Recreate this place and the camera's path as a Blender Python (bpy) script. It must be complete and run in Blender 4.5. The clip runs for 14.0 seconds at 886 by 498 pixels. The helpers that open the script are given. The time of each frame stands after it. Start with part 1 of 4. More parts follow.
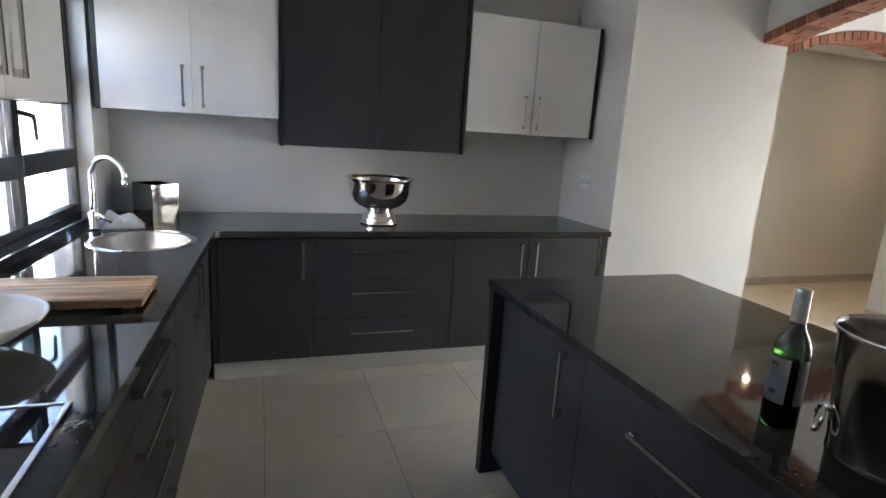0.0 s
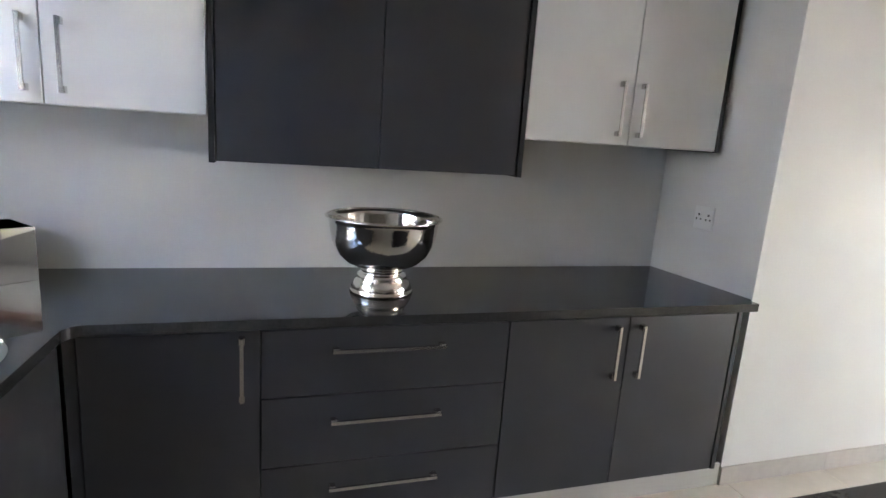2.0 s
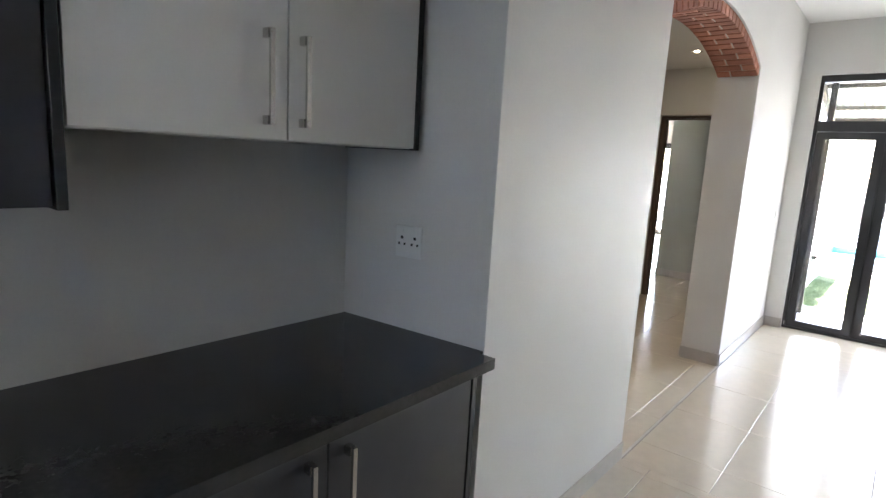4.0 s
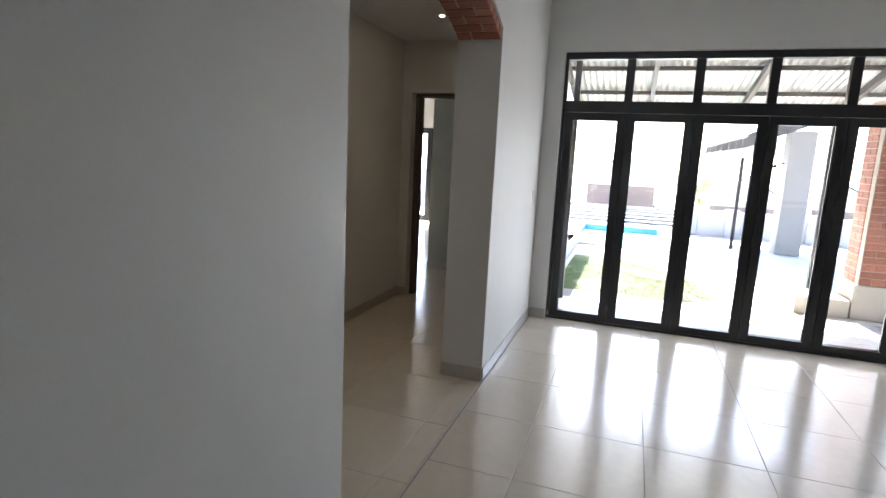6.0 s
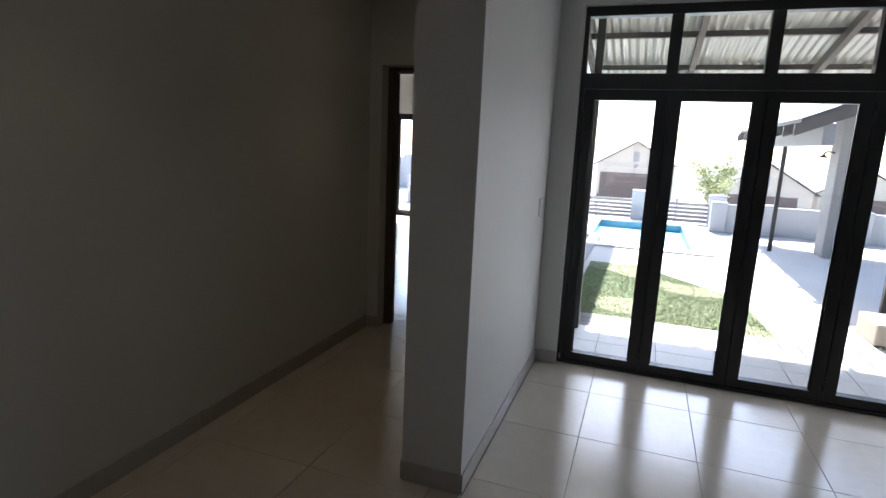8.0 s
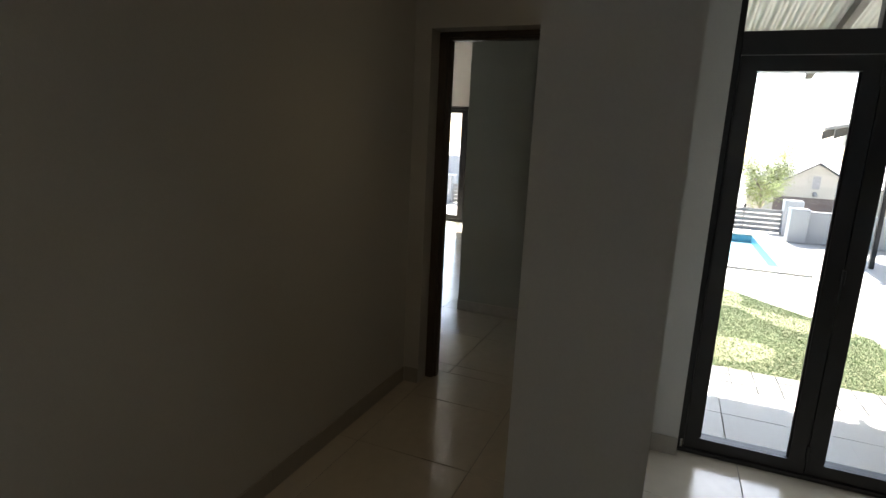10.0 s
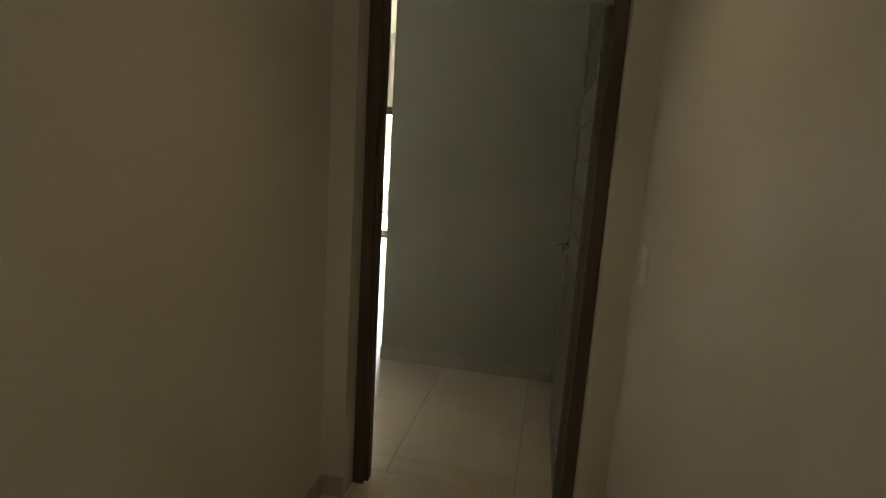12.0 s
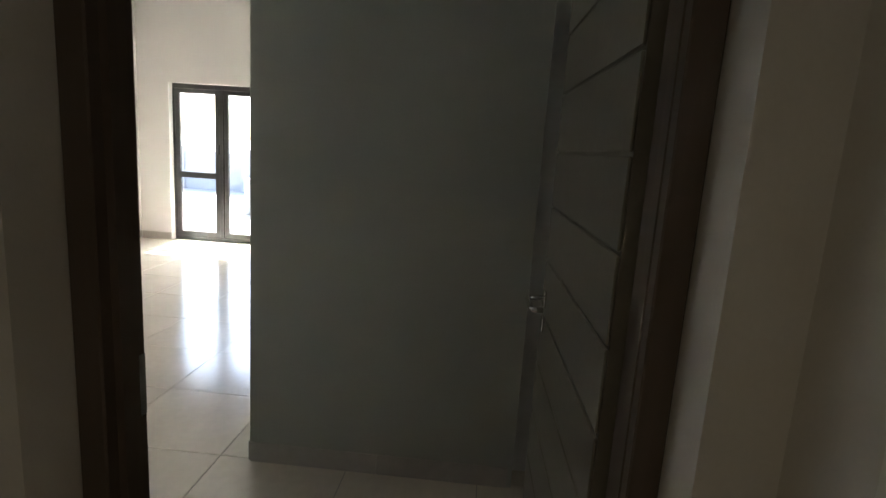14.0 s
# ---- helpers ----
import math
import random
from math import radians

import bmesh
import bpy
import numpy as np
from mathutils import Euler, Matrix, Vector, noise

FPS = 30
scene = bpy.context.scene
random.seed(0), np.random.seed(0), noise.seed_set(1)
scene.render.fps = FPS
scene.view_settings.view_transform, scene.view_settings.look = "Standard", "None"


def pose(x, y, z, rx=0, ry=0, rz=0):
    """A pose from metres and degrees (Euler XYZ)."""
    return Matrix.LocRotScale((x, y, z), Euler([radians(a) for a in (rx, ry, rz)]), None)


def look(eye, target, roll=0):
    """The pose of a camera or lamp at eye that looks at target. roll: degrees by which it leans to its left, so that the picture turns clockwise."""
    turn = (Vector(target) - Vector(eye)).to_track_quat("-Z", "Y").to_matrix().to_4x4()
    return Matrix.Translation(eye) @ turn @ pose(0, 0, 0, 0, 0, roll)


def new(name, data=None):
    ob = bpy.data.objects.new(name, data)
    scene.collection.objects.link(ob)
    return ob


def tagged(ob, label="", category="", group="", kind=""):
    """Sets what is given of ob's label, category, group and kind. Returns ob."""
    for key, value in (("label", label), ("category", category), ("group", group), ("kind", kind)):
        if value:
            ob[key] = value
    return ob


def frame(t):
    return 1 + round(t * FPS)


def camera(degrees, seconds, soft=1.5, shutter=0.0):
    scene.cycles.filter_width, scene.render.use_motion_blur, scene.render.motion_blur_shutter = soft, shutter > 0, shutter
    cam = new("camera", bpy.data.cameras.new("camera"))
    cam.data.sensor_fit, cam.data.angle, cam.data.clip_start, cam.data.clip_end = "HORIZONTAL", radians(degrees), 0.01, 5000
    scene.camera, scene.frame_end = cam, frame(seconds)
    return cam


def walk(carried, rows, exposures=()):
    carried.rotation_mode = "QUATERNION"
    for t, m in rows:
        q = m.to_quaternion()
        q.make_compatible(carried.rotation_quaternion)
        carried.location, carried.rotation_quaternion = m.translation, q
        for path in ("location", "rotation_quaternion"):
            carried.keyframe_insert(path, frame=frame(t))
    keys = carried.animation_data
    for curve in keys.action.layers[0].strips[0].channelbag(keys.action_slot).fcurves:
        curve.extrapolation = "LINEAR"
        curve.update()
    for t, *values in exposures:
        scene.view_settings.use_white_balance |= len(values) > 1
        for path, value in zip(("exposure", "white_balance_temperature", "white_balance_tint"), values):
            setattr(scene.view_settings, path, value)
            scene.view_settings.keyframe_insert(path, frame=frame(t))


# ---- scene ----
cam = camera(77.9, 14.0)
PATH = [
    (0, (-0.041, 0.193, 1.531), (0.585, 2.045, 1.111), 3.6),
    (0.5, (0.076, 0.573, 1.522), (0.633, 2.448, 1.104), 3.7),
    (1, (0.128, 0.933, 1.52), (0.672, 2.813, 1.107), 3.8),
    (1.5, (0.195, 1.318, 1.528), (0.746, 3.196, 1.114), 4.0),
    (2, (0.275, 1.65, 1.525), (0.873, 3.516, 1.124), 4.0),
    (2.5, (0.376, 1.943, 1.524), (1.145, 3.749, 1.14), 3.9),
    (3, (0.522, 2.205, 1.535), (1.546, 3.878, 1.149), 4.0),
    (3.5, (0.709, 2.395, 1.531), (1.997, 3.882, 1.168), 3.8),
    (4, (0.916, 2.498, 1.524), (2.428, 3.763, 1.191), 3.2),
    (4.2, (1.01, 2.521, 1.524), (2.588, 3.707, 1.202), 2.7),
    (6.3, (2.302, 2.62, 1.507), (4.178, 3.224, 1.17), 2.5),
    (6.5, (2.445, 2.631, 1.51), (4.324, 3.228, 1.173), 2.2),
    (7, (2.783, 2.675, 1.516), (4.66, 3.268, 1.165), 2.2),
    (7.5, (3.108, 2.716, 1.55), (4.969, 3.347, 1.177), 2.1),
    (8, (3.403, 2.825, 1.562), (5.251, 3.488, 1.179), 2.5),
    (8.5, (3.681, 2.956, 1.561), (5.51, 3.665, 1.17), 2.7),
    (9, (3.933, 3.109, 1.55), (5.739, 3.871, 1.155), 2.8),
    (11.5, (5.156, 3.969, 1.506), (7.047, 4.5, 1.129), 3.5),
    (12, (5.374, 4.058, 1.501), (7.305, 4.433, 1.142), 3.7),
    (12.5, (5.684, 4.123, 1.494), (7.638, 4.348, 1.131), 3.4),
    (13, (6.015, 4.15, 1.493), (7.973, 4.326, 1.129), 3.5),
    (13.5, (6.367, 4.159, 1.479), (8.329, 4.298, 1.118), 3.4),
    (14, (6.698, 4.166, 1.474), (8.66, 4.302, 1.113), 3.7),
]
EXPOSURES = [(0.0, 5.2, 6700, 13), (1.0, 5.45, 6750, 16), (2.0, 5.55, 6700, 15), (3.0, 5.3, 6500, 14), (3.5, 5.0, 6350, 13), (4.2, 4.75, 6350, 13), (6.3, 3.3, 6150, 14), (9.0, 2.0, 6000, 11), (11.5, 3.05, 7900, 4), (12.5, 3.7, 8000, 5), (13.5, 3.85, 7600, 6), (14.0, 3.05, 6400, 8)]
walk(cam, [(r[0], look(*r[1:])) for r in PATH], EXPOSURES)

# ---- world and sun ----
world = bpy.data.worlds.new("sky")
scene.world = world
world.use_nodes = True
wn = world.node_tree.nodes
sky = wn.new("ShaderNodeTexSky")
sky.sky_type = "NISHITA"
sky.sun_disc = False
sky.sun_elevation, sky.sun_rotation = radians(46.3), radians(84.0)
world.node_tree.links.new(sky.outputs[0], wn["Background"].inputs[0])
wn["Background"].inputs[1].default_value = 0.115
sun = new("sun", bpy.data.lights.new("sun", "SUN"))
sun.data.energy, sun.data.angle, sun.data.color = 4.6, radians(0.55), (1.0, 0.96, 0.90)
sun.matrix_basis = look((9.5, 1.0, 10.0), (0, 0, 0))


def pane_light(x, y, z, w, hgt, power):
    """Daylight of one pane: an area lamp just inside the glass, facing into the room (towards -x)."""
    l_ = new("pane_daylight", bpy.data.lights.new("pane_daylight", "AREA"))
    l_.data.shape, l_.data.size, l_.data.size_y, l_.data.energy, l_.data.color = "RECTANGLE", w, hgt, power, (0.93, 0.97, 1.0)
    l_.matrix_basis = look((x, y, z), (x - 1, y, z))


for yp in (3.0, 2.452, 1.892, 1.332, 0.772, 0.21):
    pane_light(7.325, yp, 0.985, 0.42, 1.79, 0.36)
for yp in (8.08, 7.40, 6.70):
    pane_light(13.93, yp, 1.05, 0.52, 1.85, 0.36)



# ---- material helpers ----
def surf(name, rgb, rough=0.5, metal=0.0, grain=0.0, grain_scale=40.0, blotch=0.0, blotch_scale=1.5, bump=0.0,
         bump_scale=60.0, rough_var=0.0, spec=0.5, stretch=(1, 1, 1), piece=0.0, coat=0.0):
    """A procedural surface: base colour varied by fine grain and large blotches, fine relief, uneven gloss."""
    m = bpy.data.materials.new(name)
    m.use_nodes = True
    n, l = m.node_tree.nodes, m.node_tree.links
    b = n["Principled BSDF"]
    b.inputs["Metallic"].default_value = metal
    b.inputs["Roughness"].default_value = rough
    b.inputs["Specular IOR Level"].default_value = spec
    b.inputs["Coat Weight"].default_value = coat
    b.inputs["Coat Roughness"].default_value = 0.16
    geo = n.new("ShaderNodeNewGeometry")
    vec = n.new("ShaderNodeVectorMath")
    vec.operation = "MULTIPLY"
    vec.inputs[1].default_value = stretch
    l.new(geo.outputs["Position"], vec.inputs[0])

    def noise_tex(scale, detail=4.0):
        t = n.new("ShaderNodeTexNoise")
        t.inputs["Scale"].default_value, t.inputs["Detail"].default_value = scale, detail
        l.new(vec.outputs[0], t.inputs["Vector"])
        return t

    value = None

    def add(source, amount):
        nonlocal value
        mr = n.new("ShaderNodeMapRange")
        mr.inputs["From Min"].default_value, mr.inputs["From Max"].default_value = 0.25, 0.75
        mr.inputs["To Min"].default_value, mr.inputs["To Max"].default_value = 1 - amount, 1 + amount
        l.new(source, mr.inputs["Value"])
        if value is None:
            value = mr.outputs[0]
        else:
            mul = n.new("ShaderNodeMath")
            mul.operation = "MULTIPLY"
            l.new(value, mul.inputs[0])
            l.new(mr.outputs[0], mul.inputs[1])
            value = mul.outputs[0]

    if grain:
        add(noise_tex(grain_scale).outputs["Fac"], grain)
    if blotch:
        add(noise_tex(blotch_scale, 3.0).outputs["Fac"], blotch)
    if piece:
        info = n.new("ShaderNodeObjectInfo")
        add(info.outputs["Random"], piece)
    if value is not None:
        hsv = n.new("ShaderNodeHueSaturation")
        hsv.inputs["Color"].default_value = (*rgb, 1)
        l.new(value, hsv.inputs["Value"])
        l.new(hsv.outputs[0], b.inputs["Base Color"])
    else:
        b.inputs["Base Color"].default_value = (*rgb, 1)
    if rough_var:
        mr = n.new("ShaderNodeMapRange")
        mr.inputs["From Min"].default_value, mr.inputs["From Max"].default_value = 0.3, 0.7
        mr.inputs["To Min"].default_value, mr.inputs["To Max"].default_value = rough - rough_var, rough + rough_var
        l.new(noise_tex(6.0).outputs["Fac"], mr.inputs["Value"])
        l.new(mr.outputs[0], b.inputs["Roughness"])
    if bump:
        bp = n.new("ShaderNodeBump")
        bp.inputs["Strength"].default_value, bp.inputs["Distance"].default_value = bump, 0.002
        l.new(noise_tex(bump_scale).outputs["Fac"], bp.inputs["Height"])
        l.new(bp.outputs[0], b.inputs["Normal"])
    return m


def glass_mat(name, rgb=(1, 1, 1), rough=0.0):
    m = bpy.data.materials.new(name)
    m.use_nodes = True
    b = m.node_tree.nodes["Principled BSDF"]
    b.inputs["Base Color"].default_value = (*rgb, 1)
    b.inputs["Transmission Weight"].default_value = 1.0
    b.inputs["Roughness"].default_value = rough
    b.inputs["IOR"].default_value = 1.45
    return m


def lamp_mat(name, rgb, strength):
    m = bpy.data.materials.new(name)
    m.use_nodes = True
    b = m.node_tree.nodes["Principled BSDF"]
    b.inputs["Base Color"].default_value = (0.8, 0.8, 0.8, 1)
    b.inputs["Emission Color"].default_value = (*rgb, 1)
    b.inputs["Emission Strength"].default_value = strength
    return m


PAINT = surf("wall_paint", (0.70, 0.69, 0.665), 0.55, grain=0.02, grain_scale=120, blotch=0.03, bump=0.25, bump_scale=90, rough_var=0.06, spec=0.4)
# Wall paint darkened to grey-green: the block's weak light is put into its colour.
DIMPAINT = surf("wall_paint_dimmed", (0.40, 0.405, 0.36), 0.55, grain=0.02, grain_scale=120, blotch=0.03, bump=0.25, bump_scale=90, rough_var=0.06, spec=0.4)
CEIL = surf("ceiling_paint", (0.80, 0.80, 0.79), 0.7, blotch=0.02, bump=0.1, bump_scale=120)
TILE = surf("porcelain_tile", (0.72, 0.655, 0.555), 0.18, grain=0.04, grain_scale=18, blotch=0.05, blotch_scale=2.5, piece=0.02, rough_var=0.03, spec=1.0, coat=0.5)
GROUT = surf("grout", (0.33, 0.31, 0.29), 0.85, grain=0.1)
SKIRT = surf("tile_skirting", (0.46, 0.43, 0.39), 0.3, grain=0.06, grain_scale=20, piece=0.03)
TRIM = surf("metal_trim", (0.58, 0.56, 0.53), 0.4, metal=0.2, grain=0.05)
CHAR = surf("charcoal_laminate", (0.036, 0.036, 0.041), 0.46, grain=0.06, grain_scale=200, blotch=0.04, bump=0.06, bump_scale=300, rough_var=0.05)
CHAREDGE = surf("charcoal_edging", (0.016, 0.016, 0.018), 0.4, grain=0.05)
WHITEBOARD = surf("white_laminate", (0.74, 0.735, 0.71), 0.30, grain=0.015, grain_scale=150, blotch=0.02, )
GRANITE = surf("black_granite", (0.040, 0.039, 0.038), 0.045, grain=0.14, grain_scale=70, blotch=0.04, blotch_scale=14)
ALU = surf("plinth_aluminium", (0.55, 0.54, 0.52), 0.38, metal=0.6, grain=0.04, grain_scale=60, stretch=(0.1, 0.1, 3))
STEEL = surf("brushed_steel", (0.62, 0.61, 0.59), 0.27, metal=1.0, grain=0.06, grain_scale=80)
CHROME = surf("polished_chrome", (0.80, 0.79, 0.77), 0.05, metal=1.0, grain=0.02)
BLACKALU = surf("black_aluminium", (0.026, 0.025, 0.026), 0.36, grain=0.05, grain_scale=150)
GLASS = glass_mat("clear_glass")
DARKWOOD = surf("dark_stained_wood", (0.115, 0.088, 0.07), 0.42, grain=0.12, grain_scale=35, stretch=(1, 1, 0.06), bump=0.15, bump_scale=80)
DOORPAINT = surf("painted_door", (0.21, 0.195, 0.165), 0.42, grain=0.05, grain_scale=60, blotch=0.03, bump=0.08, bump_scale=90)
BRICK = surf("clay_brick", (0.33, 0.125, 0.075), 0.75, grain=0.16, grain_scale=70, blotch=0.12, blotch_scale=9, piece=0.16, bump=0.5, bump_scale=90)
MORTAR = surf("mortar", (0.42, 0.36, 0.30), 0.9, grain=0.1)
PLASTIC = surf("white_plastic", (0.78, 0.78, 0.76), 0.35, grain=0.01)
DARKHOLE = surf("dark_plastic", (0.02, 0.02, 0.02), 0.5)


# ---- mesh helpers ----
def bx(bm, x0, x1, y0, y1, z0, z1):
    x0, x1, y0, y1, z0, z1 = min(x0, x1), max(x0, x1), min(y0, y1), max(y0, y1), min(z0, z1), max(z0, z1)
    v = [bm.verts.new((x, y, z)) for z in (z0, z1) for x, y in ((x0, y0), (x1, y0), (x1, y1), (x0, y1))]
    for f in ((3, 2, 1, 0), (4, 5, 6, 7), (0, 1, 5, 4), (1, 2, 6, 5), (2, 3, 7, 6), (3, 0, 4, 7)):
        bm.faces.new([v[i] for i in f])
    return bm


def box(*ext, bevel=0.0, seg=2):
    bm = bmesh.new()
    bx(bm, *ext)
    if bevel:
        bmesh.ops.bevel(bm, geom=bm.edges[:], offset=bevel, segments=seg, affect="EDGES", profile=0.5)
    return bm


def boxes(*exts):
    bm = bmesh.new()
    for e in exts:
        bx(bm, *e)
    return bm


def lathe(profile, loc=(0, 0, 0), seg=48):
    """A turned body about the upright axis from (radius, height) pairs."""
    bm = bmesh.new()
    rings = []
    for r, z in profile:
        if r < 1e-5:
            rings.append([bm.verts.new((loc[0], loc[1], loc[2] + z))])
        else:
            rings.append([bm.verts.new((loc[0] + r * math.cos(2 * math.pi * k / seg), loc[1] + r * math.sin(2 * math.pi * k / seg), loc[2] + z)) for k in range(seg)])
    for a, b in zip(rings, rings[1:]):
        for k in range(seg):
            j = (k + 1) % seg
            if len(a) == 1 and len(b) == 1:
                continue
            if len(a) == 1:
                bm.faces.new((a[0], b[j], b[k]))
            elif len(b) == 1:
                bm.faces.new((a[k], a[j], b[0]))
            else:
                bm.faces.new((a[k], a[j], b[j], b[k]))
    return bm


def tube(points, radius, seg=12, caps=True):
    """A round bar along a line of points."""
    bm = bmesh.new()
    pts = [Vector(p) for p in points]
    rings = []
    up = Vector((0.3, 0.2, 0.93)).normalized()
    for i, p in enumerate(pts):
        d = (pts[min(i + 1, len(pts) - 1)] - pts[max(i - 1, 0)]).normalized()
        side = d.cross(up)
        side = side.normalized() if side.length > 1e-4 else d.orthogonal().normalized()
        other = d.cross(side).normalized()
        r = radius[i] if isinstance(radius, (list, tuple)) else radius
        rings.append([bm.verts.new(p + side * r * math.cos(2 * math.pi * k / seg) + other * r * math.sin(2 * math.pi * k / seg)) for k in range(seg)])
    for a, b in zip(rings, rings[1:]):
        for k in range(seg):
            j = (k + 1) % seg
            bm.faces.new((a[k], a[j], b[j], b[k]))
    if caps:
        bm.faces.new(list(reversed(rings[0])))
        bm.faces.new(rings[-1])
    bmesh.ops.recalc_face_normals(bm, faces=bm.faces[:])
    return bm


def mesh_of(name, bm, material, smooth=False):
    me = bpy.data.meshes.new(name)
    bm.to_mesh(me)
    bm.free()
    me.materials.append(material)
    if smooth:
        for p in me.polygons:
            p.use_smooth = True
    return me


def root_place(ob):
    place = Vector((0, 0, 0))
    while ob:
        place += ob.location
        ob = ob.parent
    return place


def part(name, bm, material, parent, label="", smooth=False):
    """Links a bmesh, built in world metres, as one mesh object under a thing or part."""
    bmesh.ops.translate(bm, verts=bm.verts[:], vec=-root_place(parent))
    ob = new(name, mesh_of(name, bm, material, smooth))
    ob.parent = parent
    if label:
        ob["label"] = label
    return ob


def thing(name, at, label, category, group=""):
    ob = new(name)
    ob.location = at
    return tagged(ob, label, category, group)


def solid(name, bm, material, label, category, group="", kind="", smooth=False):
    return tagged(new(name, mesh_of(name, bm, material, smooth)), label, category, group, kind)


def setting(name, bm, material, label, category, smooth=False):
    return solid(name, bm, material, label, category, kind="structure", smooth=smooth)


# ---- plan ----
TOP = 0.915                      # worktops
AF = 2.30                        # front corner of the alcove side, which runs a little out of square
WX, BY, AX, WY, HY = -0.95, 4.085, 2.242, 3.46, 4.92     # window wall, back wall, alcove side, front wall, hall wall
WT = 0.29                        # thickness of the inner walls
J0, J1 = 3.627, 5.54            # the arched opening
FX = 7.37                        # folding doors
EX = 7.39                        # hall's end wall
BX, BWY = 8.945, 5.152           # wall block in the bedroom
GX, RY = 13.98, 8.85             # bedroom's glass doors and side wall
KC, LC, HC, BC = 2.75, 2.95, 2.62, 3.2    # ceilings: kitchen, living room, passage, bedroom
SY = -2.6                        # south wall

# The window side of the kitchen runs a little out of square with the back wall.
LEAN = Matrix.Translation((-0.292, 3.4, 0)) @ Matrix.Rotation(radians(-1.72), 4, "Z") @ Matrix.Translation((0.292, -3.4, 0))


def lean(ob):
    ob.matrix_basis = LEAN @ Matrix.Translation(ob.location)
    return ob


# ---- walls ----
WIN = (0.7, 3.765, 0.955, 1.52)   # kitchen window: y from, to, z from, to
WB, WBZ = 2.42, 2.15             # beyond the wall cabinet it is tall
lean(setting("wall_west", boxes((WX - 0.25, WX, SY - 0.2, BY + 0.25, 0, WIN[2]), (WX - 0.25, WX, SY - 0.2, WB, WIN[3], KC), (WX - 0.25, WX, WB, BY + 0.25, WBZ, KC),
        (WX - 0.25, WX, SY - 0.2, WIN[0], WIN[2], WIN[3]), (WX - 0.25, WX, WIN[1], BY + 0.25, WIN[2], WBZ)), PAINT,
        "off-white plastered kitchen wall with a low window", "wall"))
setting("wall_north", boxes((WX - 0.1, AX - 0.001, BY, BY + 0.25, 0, KC)), PAINT, "off-white plastered wall behind the worktop", "wall")


def arch_wall(a0, a1, spring, rise, top, t0, t1, along, n=40):
    """The plastered wall over a segmental arch, from spring to top."""
    bm = bmesh.new()
    r = ((a1 - a0) ** 2 / 4 + rise ** 2) / (2 * rise)
    mid, base = (a0 + a1) / 2, spring + rise - r

    def at(a, t, z):
        return (a, t, z) if along == "x" else (t, a, z)

    rows = []
    for k in range(n + 1):
        a = a0 + (a1 - a0) * k / n
        z = base + math.sqrt(max(r * r - (a - mid) ** 2, 0))
        rows.append([bm.verts.new(at(a, t, q)) for t in (t0, t1) for q in (z, top)])
    for p, q in zip(rows, rows[1:]):
        for i, j in ((0, 1), (1, 3), (3, 2), (2, 0)):
            bm.faces.new((p[i], p[j], q[j], q[i]))
    for p in (rows[0], rows[-1]):
        bm.faces.new((p[0], p[1], p[3], p[2]))
    bmesh.ops.recalc_face_normals(bm, faces=bm.faces[:])
    return bm


def joined(*bms):
    out = bmesh.new()
    for b in bms:
        me = bpy.data.meshes.new("tmp")
        b.to_mesh(me)
        b.free()
        out.from_mesh(me)
        bpy.data.meshes.remove(me)
    return out


SP, RISE, BR = 2.22, 0.20, 0.075          # spring, rise, brick ring
hall_wall_south = setting("wall_arch", joined(boxes((AF + 0.2, J0, WY, WY + WT, 0, LC), (J1, EX, WY, WY + WT, 0, LC)),
        arch_wall(J0, J1, SP + BR, RISE, LC, WY, WY + WT, "x")), PAINT, "white plastered wall with an arched opening to the passage", "wall")


def alcove_side():
    """The side of the alcove, slightly out of square with the back wall."""
    bm = bmesh.new()
    foot = [(AF, WY), (AF + 0.2, WY), (AF + 0.2, BY + 0.25), (AX, BY + 0.25), (AX, BY)]
    lo, hi = [bm.verts.new((x, y, 0)) for x, y in foot], [bm.verts.new((x, y, LC)) for x, y in foot]
    bm.faces.new(list(reversed(lo)))
    bm.faces.new(hi)
    for k in range(5):
        j = (k + 1) % 5
        bm.faces.new((lo[k], lo[j], hi[j], hi[k]))
    bmesh.ops.recalc_face_normals(bm, faces=bm.faces[:])
    return bm


setting("wall_alcove", alcove_side(), PAINT, "off-white plastered side of the worktop alcove", "wall")
KX0, KX1, KSP, KRISE, KA0 = 3.39, J0, 2.28, 0.24, 0.1
kitchen_arch_wall = setting("wall_kitchen_arch", joined(boxes((KX0, KX1, SY, KA0, 0, LC)), arch_wall(KA0, WY, KSP + BR, KRISE, LC, KX0, KX1, "y")),
        PAINT, "plastered wall over the wide brick arch between kitchen and living room", "wall")
setting("wall_hall", boxes((2.3, EX, HY, HY + 0.2, 0, LC), (2.1, 2.3, BY + 0.25, HY + 0.2, 0, LC)), PAINT, "off-white plastered passage wall", "wall")
DY0, DY1, DZ = 3.908, 4.768, 2.092       # bedroom door opening
FW = 0.05
FR = 7.50                       # face of the door frame, set back in the wall
setting("wall_end", boxes((EX, EX + 0.24, WY, DY0 - FW, 0, BC), (EX, EX + 0.24, DY1 + FW, RY + 0.2, 0, BC), (EX, EX + 0.24, DY0 - FW, DY1 + FW, DZ + 0.03, BC)),
        PAINT, "off-white plastered wall with the bedroom doorway", "wall")
F0, F1, FZ = -0.10, 3.30, 2.475          # folding door opening
